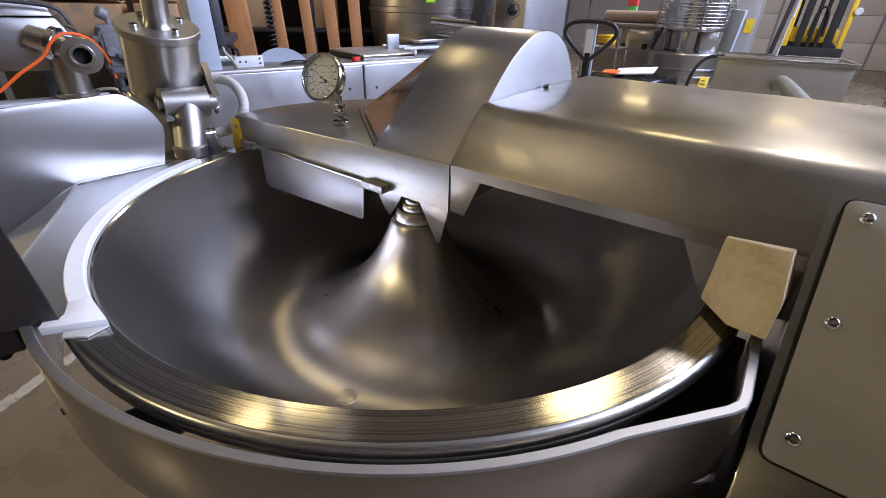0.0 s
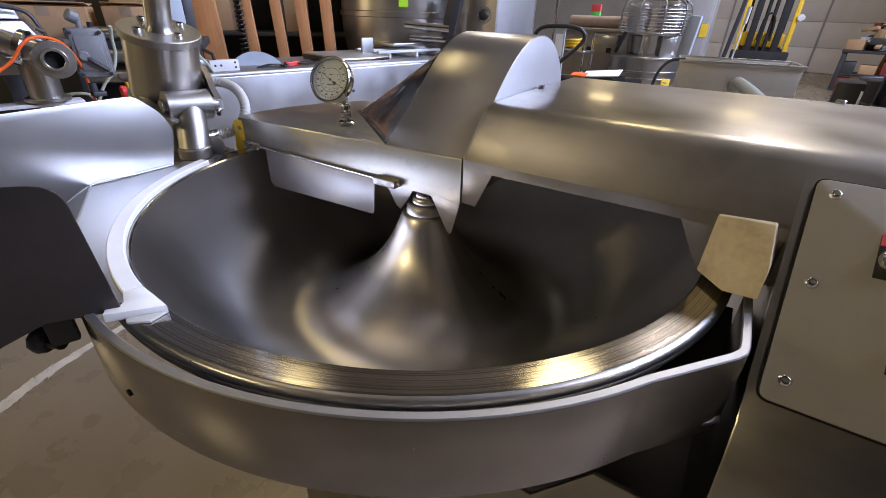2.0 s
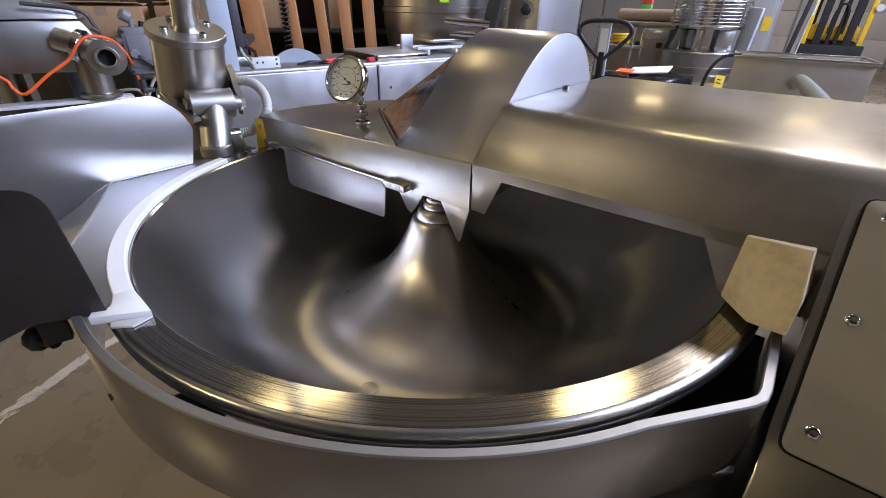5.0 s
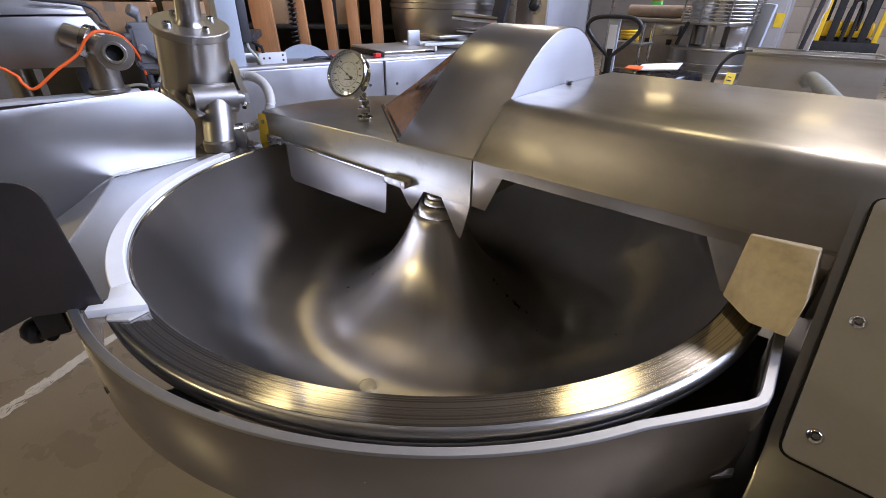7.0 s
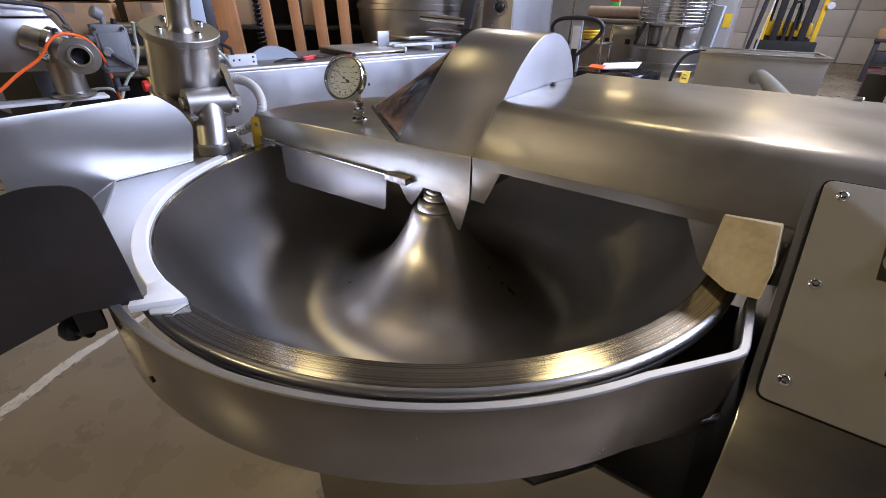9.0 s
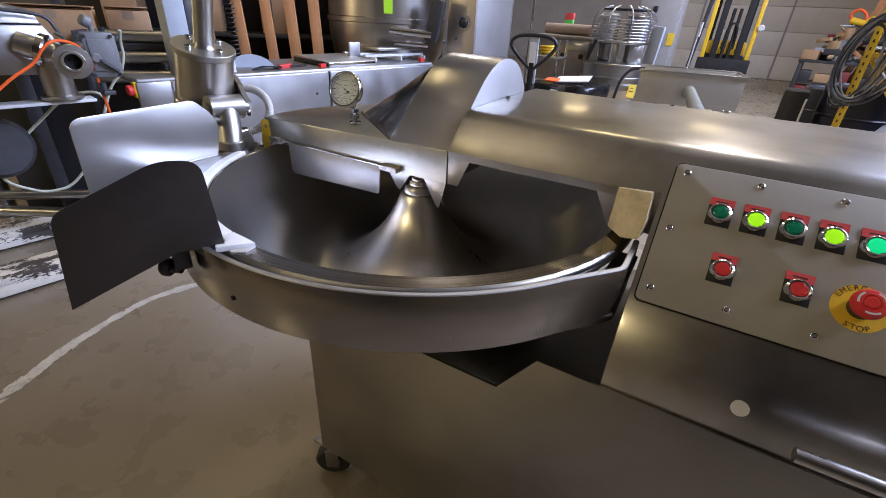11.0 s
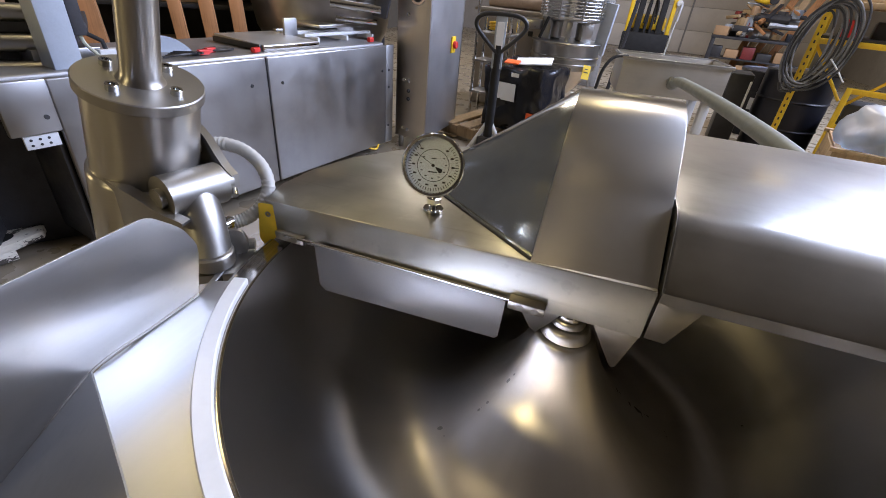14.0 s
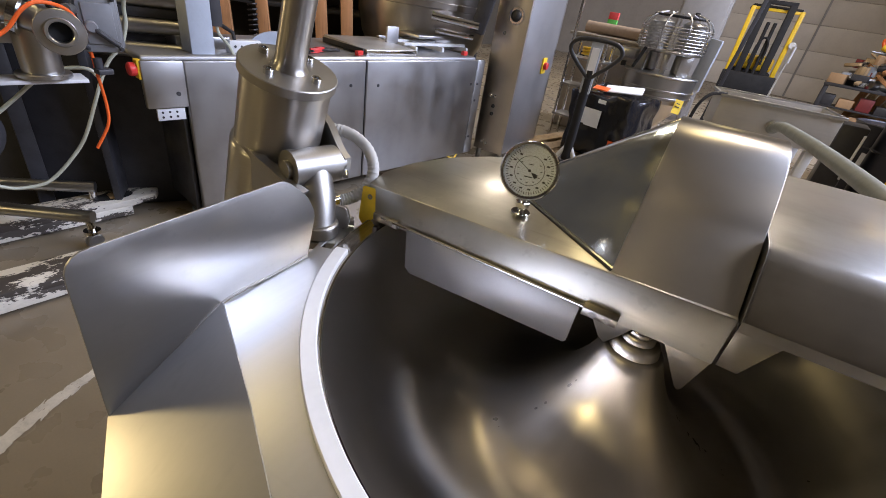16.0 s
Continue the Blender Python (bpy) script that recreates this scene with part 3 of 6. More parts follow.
HUMP_S = [(-0.026, 0.930), (0.015, 0.9635)] + [(p.x, p.y) for p in smooth_path([(a, b, 0) for a, b in HUMP[1:]], 4)]


def bm_hump():
    bm = bmesh.new()
    xs = (-0.060, 0.0785)
    rows = [[bm.verts.new((x, y, z)) for y, z in HUMP_S] for x in xs]
    for i in range(len(HUMP_S) - 1):
        bm.faces.new((rows[0][i], rows[1][i], rows[1][i + 1], rows[0][i + 1]))
    for r in rows:
        bm.faces.new(r)
    bmesh.ops.recalc_face_normals(bm, faces=bm.faces)
    for f in bm.faces:
        f.material_index = int(abs(f.normal.x) > 0.9)
    edge = [e for e in bm.edges if len(e.link_faces) == 2 and e.calc_face_angle(0) > 1.0]
    bmesh.ops.bevel(bm, geom=edge, offset=0.0018, segments=2, affect="EDGES", profile=0.5)
    return bm


part("hump", bm_hump(), [STEEL_HOOD, STEEL_SIDE], lid, "arched brushed hood over the knives", 40)


def bm_cone_side():
    """The tapering flank from the arch down to the flat of the lid."""
    bm = bmesh.new()
    tip = Vector((-0.285, 0.165, lid_top(-0.285) - 0.001))
    n, rows = 10, []
    for k in range(n + 1):
        f = k / n
        row = []
        for y, z in HUMP_S:
            p = Vector((-0.0585, y + 0.008, z - 0.001)).lerp(tip, f)
            p.z -= 0.003 * math.sin(math.pi * f) * max(0.0, (z - 0.95) / 0.13)
            row.append(bm.verts.new(p))
        rows.append(row)
    for a, b in zip(rows, rows[1:]):
        for i in range(len(a) - 1):
            bm.faces.new((a[i], b[i], b[i + 1], a[i + 1]))
    bmesh.ops.remove_doubles(bm, verts=bm.verts, dist=1e-5)
    bmesh.ops.recalc_face_normals(bm, faces=bm.faces)
    return bm


part("hood_flank", bm_cone_side(), STEEL_FLANK, lid, "tapered hand-bent flank of the hood", 50)
part("flank_seam", bm_tube([(-0.285, 0.160, lid_top(-0.285)), (-0.0585, -0.020, lid_top(-0.0585) + 0.001)], 0.0036, 10), STEEL_FLANK, lid, "rounded weld seam at the foot of the hood")
# Dark tube stands in for the shadow line under the hood's foot crease.
part("seam_shadow", bm_tube([(-0.283, 0.155, lid_top(-0.283)), (-0.0600, -0.0235, lid_top(-0.06) + 0.001)], 0.0022, 8), DARK_METAL, lid)
flap = part("flap", bm_prism([(-0.352, -0.031, 0.8745), (-0.078, -0.031, 0.8725), (-0.0795, -0.036, 0.815), (-0.0835, -0.0363, 0.811), (-0.335, -0.036, 0.803), (-0.345, -0.0355, 0.811)], (0, -0.0025, 0), 0.0008), STEEL_SIDE, lid, "thin hinged splash flap")
part("hinge_rod", bm_tube([(-0.40, -0.0335, 0.8755), (-0.03, -0.0335, 0.8735)], 0.0026, 10), CHROME, lid)
part("hinge_block", bm_box(0.046, 0.007, 0.013, (-0.392, -0.032, 0.873), 0.0012), STEEL, lid)
part("hinge_block", bm_box(0.044, 0.016, 0.012, (-0.052, -0.036, 0.8735), 0.0015), STEEL, lid)
for x in (-0.403, -0.382):
    part("hinge_pin", bm_cyl(0.0048, 0.002, (x, -0.0345, 0.873), (90, 0, 0), seg=20), STEEL_BEAD, lid)
for x in (-0.060, -0.042):
    part("hinge_pin", bm_cyl(0.0045, 0.001, (x, -0.0435, 0.8735), (90, 0, 0), seg=20), STEEL_BEAD, lid)
part("knife_guard", bm_prism([(0.026, -0.027, 0.868), (0.079, -0.027, 0.868), (0.066, -0.027, 0.814), (0.062, -0.027, 0.811), (0.058, -0.027, 0.814)], (0, 0.003, 0), 0.0006), STEEL, lid)
part("knife_guard", bm_prism([(-0.068, -0.022, 0.868), (-0.008, -0.022, 0.868), (-0.022, -0.022, 0.845), (-0.036, -0.022, 0.826), (-0.045, -0.022, 0.832)], (0, 0.003, 0), 0.0006), STEEL_DULL, lid)
part("spindle_cap", bm_lathe([(0.0, 0.8515), (0.0185, 0.8515), (0.0195, 0.8525), (0.0195, 0.858), (0.0188, 0.859), (0.0195, 0.860), (0.0195, 0.8655), (0.0, 0.8655)], 48), STEEL_RIM, lid)

# thermometer on the lid
G = look((-0.199, 0.006, 1.007), (-0.092, -0.425, 1.178)) @ Matrix.Scale(0.92, 4)
gauge = part("thermometer", moved(bm_lathe([(0.0, 0.012), (0.036, 0.012), (0.041, 0.008), (0.0415, -0.004), (0.0395, -0.0075), (0.0365, -0.008), (0.0355, -0.0055), (0.0355, 0.0)], 64), G), CHROME, cutter, "round dial thermometer with polished steel case")
part("dial", moved(bm_cyl(0.0357, 0.001, (0, 0, -0.0015), seg=48), G), DIAL, gauge)
ticks = []
for k in range(45):
    a = radians(130 + 280 * k / 44)
    long = k % 4 == 0
    ticks.append(bm_box(0.0048 if long else 0.0036, 0.0009, 0.0003, (0.0315 * math.cos(a), 0.0315 * math.sin(a), -0.0019), turn=(0, 0, math.degrees(a))))
    if long:
        ticks.append(bm_box(0.0042, 0.0022, 0.0003, (0.0262 * math.cos(a), 0.0262 * math.sin(a), -0.0019)))
    if k % 5 == 2:
        ticks.append(bm_box(0.0026, 0.0012, 0.0003, (0.0165 * math.cos(a), 0.0165 * math.sin(a), -0.0019)))
ticks += [bm_box(0.012, 0.0014, 0.0003, (0, -0.0085, -0.0019)), bm_box(0.007, 0.001, 0.0003, (0, 0.009, -0.0019))]
ring = bm_lathe([(0.0205, -0.0017), (0.021, -0.0019), (0.0212, -0.0017)], 48)
part("scale_marks", moved(joined(*ticks, ring), G), BLACK, gauge)
part("needle", moved(joined(bm_box(0.0285, 0.0007, 0.0004, (-0.0125, 0, -0.0033)), bm_prism([(0.004, -0.0006, -0.0035), (0.0125, -0.0035, -0.0035), (0.0145, 0, -0.0035), (0.0125, 0.0035, -0.0035), (0.004, 0.0006, -0.0035)], (0, 0, 0.0004)), bm_cyl(0.0022, 0.001, (0, 0, -0.004), seg=16)), G @ pose(0, 0, 0, 0, 0, 212)), BLACK, gauge)
glass_face = part("glass", moved(bm_cyl(0.0358, 0.0008, (0, 0, -0.0062), seg=48), G), CLEAR, gauge)
glass_face.visible_shadow = False
part("stem", joined(bm_cyl(0.0055, 0.045, (-0.2085, 0.043, 0.928), seg=20), bm_tube([(-0.2085, 0.043, 0.965), (-0.206, 0.03, 0.978), (-0.202, 0.015, 0.99)], 0.006, 14)), CHROME, gauge)
part("hex_nut", joined(bm_cyl(0.0105, 0.009, (-0.2085, 0.043, 0.9395), bevel=0.001, seg=6), bm_cyl(0.009, 0.008, (-0.2085, 0.043, 0.9535), bevel=0.001, seg=6)), CHROME, gauge)
part("flange_nut", bm_cyl(0.014, 0.006, (-0.2085, 0.043, 0.927), bevel=0.001, seg=24), CHROME, gauge)

# housing arm
ARM = [(-0.030, 0.920), (-0.030, 0.9335), (-0.027, 0.9385), (0.020, 0.986), (0.032, 0.9955), (0.048, 0.9995), (0.20, 1.0015), (0.415, 1.001), (0.428, 0.996), (0.431, 0.985), (0.431, 0.75)]
part("arm_housing", bm_sheet([[(x, y, z) for y, z in ARM] for x in (0.0825, 0.2, 0.32, 0.456)], 0.003), STEEL_ARM, cutter, "folded stainless drive housing beside the lid", 30)
part("arm_front_plate", bm_prism([(0.0825, -0.0285, 0.869), (0.105, -0.0285, 0.868), (0.1275, -0.0285, 0.919), (0.131, -0.0285, 0.9225), (0.355, -0.0285, 0.926), (0.360, -0.0285, 0.922), (0.388, -0.0285, 0.868), (0.456, -0.0285, 0.868), (0.456, -0.0285, 0.937), (0.0825, -0.0285, 0.9345)], (0, 0.003, 0), 0.0005), STEEL_ARM, cutter)
part("arm_end_plate", bm_prism([(0.0815, y, z) for y, z in ARM[1:10]] + [(0.0815, 0.431, 0.93), (0.0815, -0.027, 0.928)], (0.003, 0, 0)), STEEL_DULL, cutter)
part("cap_screw", bm_cyl(0.006, 0.006, (0.089, 0.215, 1.0015), bevel=0.001, seg=16), CHROME, cutter)
part("cap_screw", bm_cyl(0.007, 0.006, (0.515, 0.41, 1.0005), bevel=0.001, seg=16), CHROME, cutter)

# scraper block
BLK = [(0.394, -0.034, 0.9345), (0.4445, -0.035, 0.9375), (0.4475, -0.075, 0.905), (0.4445, -0.096, 0.883), (0.418, -0.069, 0.868), (0.3915, -0.037, 0.868)]
part("scraper_block", bm_prism(BLK, (0.004, 0.03, 0.0), 0.0015), CREAM_PLASTIC, cutter, "yellowed white plastic scraper block")

# console and pedestal
CON = [(0.431, 0.595), (0.431, 0.985), (0.428, 0.996), (0.415, 1.001), (0.20, 1.0015), (0.048, 0.9995), (0.032, 0.9955), (0.020, 0.986), (-0.152, 0.8155), (-0.166, 0.797), (-0.182, 0.766), (-0.196, 0.728), (-0.200, 0.70), (-0.200, 0.595)]
con = bm_prism([(0.456, y, z) for y, z in CON], (0.352, 0, 0))
edges = [e for e in con.edges if abs(e.verts[0].co.x - e.verts[1].co.x) < 1e-6 and max(v.co.y for v in e.verts) < -0.05]
bmesh.ops.bevel(con, geom=edges, offset=0.0025, segments=2, affect="EDGES", profile=0.5)
part("console", con, STEEL_ARM, cutter, "sloped stainless console", 40)
part("plug", bm_cyl(0.0105, 0.002, (0.622, -0.1925, 0.735), (72, 0, 0), seg=28), WHITE_PLASTIC, cutter, "round white plug")
part("pedestal", bm_box(0.966, 0.575, 0.473, (0.325, 0.0865, 0.3615), 0.006), STEEL_DULL, cutter, "plain stainless machine base")
part("pedestal_front_panel", bm_prism([(-0.158, -0.2005, 0.122), (0.808, -0.2005, 0.122), (0.808, -0.2005, 0.69), (0.36, -0.2005, 0.69), (0.30, -0.2005, 0.60), (-0.158, -0.2005, 0.60)], (0, -0.006, 0), 0.0015), STEEL_FRONT, cutter)
part("handle_bar", bm_tube([(0.671, -0.25, 0.7455), (0.72, -0.25, 0.747), (0.86, -0.25, 0.75)], 0.0085, 20), STEEL, cutter, "round stainless bar")
part("handle_bracket", bm_box(0.02, 0.06, 0.02, (0.82, -0.225, 0.749), 0.002), STEEL_DULL, cutter)


def caster(x, y, rz):
    c = part("caster", joined(bm_box(0.08, 0.06, 0.006, (x, y, 0.121), 0.002), bm_cyl(0.02, 0.022, (x, y, 0.097), seg=20)), STEEL_DULL, cutter)
    w = pose(x, y, 0.048, 0, 0, rz)
    part("wheel", moved(bm_cyl(0.048, 0.034, (0, 0.017, 0), (90, 0, 0), 0.006, 32), w), RUBBER, c, "black rubber wheel")
    part("hub", moved(bm_cyl(0.02, 0.038, (0, 0.019, 0), (90, 0, 0), 0.002, 24), w), CHROME, c)
    for sy in (-0.022, 0.022):
        part("fork_cheek", moved(bm_box(0.034, 0.004, 0.066, (0, sy, 0.02), 0.001), w), STEEL_DULL, c)


for x, y, rz in ((-0.15, -0.176, 30), (0.77, -0.15, 60), (-0.125, 0.33, 10), (0.77, 0.33, 100)):
    caster(x, y, rz)

# control panel, laid on the slope: x along the panel, y up the slope, z off it
PM = Matrix(((1, 0, 0, 0.6215), (0, 0.703, -0.712, -0.0735), (0, 0.712, 0.703, 0.8985), (0, 0, 0, 1)))
def slab(w, h, z0, thick, r, bevel=0.0):
    """A flat plate with rounded corners, in the panel's own plane."""
    pts = rounded([(-w / 2, -h / 2, z0), (w / 2, -h / 2, z0), (w / 2, h / 2, z0), (-w / 2, h / 2, z0)], [r] * 4, 6)
    return bm_prism(pts, (0, 0, thick), bevel)


panel = part("control_panel", moved(slab(0.313, 0.222, 0.0008, 0.0026, 0.009, 0.0007), PM), PANEL_GREY, cutter, "grey screwed-on control panel with push buttons")
# Black slab a little larger than the panel paints its gap and edge shadow.
part("panel_edge_shadow", moved(slab(0.3165, 0.2255, 0.0001, 0.0012, 0.0105), PM), BLACK_GAP, panel, "thin black line for the gap and shadow round the panel")
for i in range(4):
    for v in (-0.0895, 0.0965):
        part("screw", moved(joined(bm_lathe([(0.0, 0.0065), (0.002, 0.0065), (0.0025, 0.0045), (0.0035, 0.0062), (0.0052, 0.005), (0.006, 0.003)], 20)), PM @ pose(-0.141 + 0.0938 * i, v, 0)), CHROME, panel)
for sx in (-0.141, 0.1405):
    part("screw", moved(bm_lathe([(0.0, 0.0065), (0.002, 0.0065), (0.0025, 0.0045), (0.0035, 0.0062), (0.0052, 0.005), (0.006, 0.003)], 20), PM @ pose(sx, 0.0045, 0)), CHROME, panel)


def push_button(x, y, lens):
    at = PM @ pose(x, y, 0.003)
    part("legend_plate", moved(bm_box(0.0305, 0.042, 0.0016, (0, 0.003, 0.0008), 0.0004), at), BLACK, panel)
    part("legend_label", moved(bm_box(0.0305, 0.0115, 0.0008, (0, 0.0185, 0.002)), at), RED_LABEL, panel, "red legend label")
    part("legend_print", moved(bm_box(0.016, 0.0016, 0.0003, (0, 0.0185, 0.00256)), at), BLACK, panel)
    part("button", moved(two_tone(bm_lathe([(0.0148, 0.0016), (0.0148, 0.006), (0.0140, 0.0090), (0.0120, 0.0105), (0.0105, 0.0100), (0.0100, 0.0085)], 40), bm_lathe([(0.0100, 0.0085), (0.0098, 0.0102), (0.0088, 0.0110), (0.0080, 0.0106), (0.0074, 0.0112), (0.0, 0.0114)], 10)), at), [CHROME, lens], panel)


for i, lens in enumerate((GREEN_DIM, LIME_LIT, GREEN_DIM, LIME_LIT, GREEN_LIT)):
    push_button(-0.0865 + 0.0426 * i, 0.041, lens)
push_button(-0.065, -0.0395, RED)
push_button(0.0195, -0.0395, RED)
ES = PM @ pose(0.083, -0.040, 0.003)
part("emergency_disc", moved(bm_cyl(0.0295, 0.001, (0, 0, 0), seg=48), ES), YELLOW, panel, "yellow round emergency stop plate")


def letter(ch, size, m):
    cu = bpy.data.curves.new("letter", "FONT")
    cu.body, cu.size, cu.align_x, cu.align_y, cu.extrude = ch, size, "CENTER", "CENTER", 0.0001
    ob = bpy.data.objects.new("letter", cu)
    scene.collection.objects.link(ob)
    bpy.context.view_layer.update()
    me = bpy.data.meshes.new_from_object(ob.evaluated_get(bpy.context.evaluated_depsgraph_get()))
    bm = bmesh.new()
    bm.from_mesh(me)
    bpy.data.objects.remove(ob)
    bpy.data.curves.remove(cu)
    bpy.data.meshes.remove(me)
    return moved(bm, m)


letters = []
for k, ch in enumerate("EMERGENCY"):
    a = 155 - 130 * k / 8
    letters.append(letter(ch, 0.0095, pose(0.0255 * math.cos(radians(a)), 0.0255 * math.sin(radians(a)), 0.0014, 0, 0, a - 90)))
for k, ch in enumerate("STOP"):
    a = 246 + 16 * k
    letters.append(letter(ch, 0.0095, pose(0.0255 * math.cos(radians(a)), 0.0255 * math.sin(radians(a)), 0.0014, 0, 0, a + 90)))
part("emergency_word", moved(joined(*letters[:9]), ES), BLACK, panel)
part("stop_word", moved(joined(*letters[9:]), ES), BLACK, panel)
part("emergency_button", moved(bm_lathe([(0.0, 0.031), (0.006, 0.031), (0.008, 0.029), (0.010, 0.0305), (0.0150, 0.0295), (0.0175, 0.0265), (0.0180, 0.021), (0.0155, 0.0175), (0.0125, 0.016)], 48), ES), RED, panel, "red mushroom emergency stop button")
part("emergency_collar", moved(bm_cyl(0.0135, 0.017, (0, 0, 0.001), seg=32), ES), BLACK, panel)
marks = []
for a in (40, 160, 280):
    marks += [bm_box(0.0022, 0.0035, 0.0004, (0.0130 * math.cos(radians(a + d)), 0.0130 * math.sin(radians(a + d)), 0.0302 - 0.0001 * abs(d) / 10), turn=(0, 0, a + d)) for d in (-24, -12, 0, 12, 24)]
part("emergency_arrows", moved(joined(*marks), ES), WHITE_PAINT, panel)

# discharge chute and plastic ring
EDGE = [(-0.418, -0.150), (-0.409, -0.178), (-0.405, -0.304), (-0.281, -0.369), (-0.196, -0.417), (-0.072, -0.468)]


def along(poly, n):
    """n + 1 points at even steps along a polyline."""
    ls = [math.dist(a, b) for a, b in zip(poly, poly[1:])]
    out = []
    for k in range(n + 1):
        s = sum(ls) * k / n
        i = 0
        while i < len(ls) - 1 and s > ls[i]:
            s -= ls[i]
            i += 1
        f = min(1.0, s / ls[i])
        out.append((poly[i][0] + (poly[i + 1][0] - poly[i][0]) * f, poly[i][1] + (poly[i + 1][1] - poly[i][1]) * f))
    return out


chute = part("discharge_chute", bm_sheet([[(x, y, 0.8655) for x, y in arc(0.4185, 199.5, 263.5, 40)], [(x, y, 0.8655) for x, y in along(EDGE, 40)]], 0.0025), STEEL_SHEET, cutter, "bent stainless discharge chute clamped on the rim")
part("sloping_floor", bm_sheet([[(-0.405, -0.304, 0.8655), (-0.281, -0.369, 0.8655), (-0.196, -0.417, 0.8655), (-0.072, -0.468, 0.8655)], [(-0.405, -0.432, 0.802), (-0.31, -0.484, 0.806), (-0.23, -0.53, 0.808), (-0.14, -0.58, 0.81)]], -0.0025), STEEL_SHEET, chute)


A = [(-0.409, -0.178, 0.866), (-0.4085, -0.163, 0.925), (-0.407, -0.178, 0.955), (-0.405, -0.212, 0.985), (-0.4035, -0.428, 0.981), (-0.405, -0.432, 0.801), (-0.405, -0.304, 0.866)]
part("back_plate", bm_prism(rounded(A, [0, 0.012, 0.012, 0.012, 0.022, 0, 0]), (-0.0025, 0, 0), 0.0006), STEEL_SHEET, chute, "upright stainless plate", 30)
part("weld_bead", bm_tube(smooth_path([(-0.4085, -0.18, 0.8672), (-0.407, -0.24, 0.8672), (-0.4055, -0.304, 0.867), (-0.405, -0.37, 0.834), (-0.405, -0.43, 0.803)], 8), 0.0018, 8), STEEL_BEAD, chute)
CPL = [(-0.040, -0.4265, 0.8655), (-0.0445, -0.4345, 0.986), (-0.069, -0.472, 0.9905), (-0.133, -0.571, 0.936), (-0.141, -0.583, 0.808), (-0.071, -0.4735, 0.8655)]
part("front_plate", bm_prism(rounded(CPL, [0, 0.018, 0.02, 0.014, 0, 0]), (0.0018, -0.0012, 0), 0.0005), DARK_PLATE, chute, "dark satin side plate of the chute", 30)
part("rim_ring", bm_lathe([(0.4025, 0.8612), (0.4025, 0.8675), (0.4038, 0.8690), (0.4188, 0.8690), (0.4200, 0.8678), (0.4202, 0.8612)], 56, 199, 261.5, True), WHITE_PLASTIC, chute, "white plastic sealing ring on the rim", 40)
part("ring_tab", bm_prism([(-0.0575, -0.3990, 0.8609), (-0.034, -0.4005, 0.8609), (-0.008, -0.4025, 0.8609), (-0.020, -0.4185, 0.8609), (-0.038, -0.4425, 0.8609), (-0.0455, -0.4375, 0.8609), (-0.0405, -0.4285, 0.8609), (-0.0445, -0.4225, 0.8609), (-0.0622, -0.4150, 0.8609)], (0, 0, 0.0083), 0.0006), WHITE_PLASTIC, chute)
part("ring_chamfer", bm_prism([(-0.0085, -0.4030, 0.8607), (-0.028, -0.4300, 0.8607), (-0.020, -0.4330, 0.8607), (-0.006, -0.4200, 0.8607)], (0, 0, 0.0025), 0.0005), HOSE_GREY, chute)
clamp = part("clamp_knob", bm_lathe([(0.0, 0.0), (0.014, 0.0), (0.017, 0.004), (0.0175, 0.012), (0.015, 0.016), (0.006, 0.018), (0.005, 0.034)], 10), BLACK, chute, "black plastic clamp knob")
clamp.matrix_local = pose(-0.118, -0.476, 0.828, 90, 0, 110) @ Matrix.Scale(0.78, 4)
part("clamp_bracket", joined(bm_box(0.010, 0.022, 0.036, (-0.092, -0.462, 0.845), 0.002, (0, 0, -20)), bm_tube([(-0.092, -0.466, 0.827), (-0.115, -0.475, 0.826)], 0.006, 10)), BLACK, chute)

# unloader: motor drum on a pivot post, with its shaft
UM = Matrix.Translation((-0.546, -0.075, 1.07)) @ Vector((0.303, -0.022, 1.0)).to_track_quat("Z", "Y").to_matrix().to_4x4()
unl = part("unloader_drum", moved(bm_lathe([(0.0, -0.34), (0.064, -0.34), (0.0675, -0.335), (0.0675, -0.1255), (0.0668, -0.1225), (0.0650, -0.1205), (0.0624, -0.1195), (0.0622, -0.0135), (0.0, -0.0135)], 72), UM), STEEL_TURNED, cutter, "blasted stainless unloader motor drum")
part("flange", moved(bm_lathe([(0.0, -0.0140), (0.0655, -0.0140), (0.0671, -0.0128), (0.0671, -0.0012), (0.0659, 0.0), (0.0, 0.0)], 72), UM), STEEL_BEAD, unl)
for a in (-165, -75, 15, 105):
    part("socket_screw", moved(bm_lathe([(0.0, 0.002), (0.0036, 0.002), (0.0036, 0.0072), (0.0062, 0.0072), (0.0067, 0.0066), (0.0067, -0.001)], 20), UM @ pose(0.044 * math.cos(radians(a)), 0.044 * math.sin(radians(a)), 0)), CHROME, unl)
part("shaft", moved(bm_lathe([(0.0, -0.001), (0.0265, -0.001), (0.0245, 0.0025), (0.0222, 0.0055), (0.0212, 0.011), (0.0212, 0.014), (0.0212, 0.59), (0.0212, 0.60), (0.0, 0.60)], 40), UM), STEEL_TURNED, unl, "round stainless shaft")
part("unloader_disc", moved(bm_lathe([(0.0, 0.598), (0.15, 0.598), (0.155, 0.601), (0.155, 0.611), (0.15, 0.614), (0.0, 0.614)], 64), UM), WHITE_PLASTIC, unl, "white plastic unloading disc")


def cheek(top, low, thick):
    """A thick curved lever plate between a top and a bottom edge."""
    hi, lo = smooth_path(top, 5), smooth_path(low, 5)
    return bm_sheet([hi, [a.lerp(b, 0.5) for a, b in zip(hi, lo)], lo], thick)


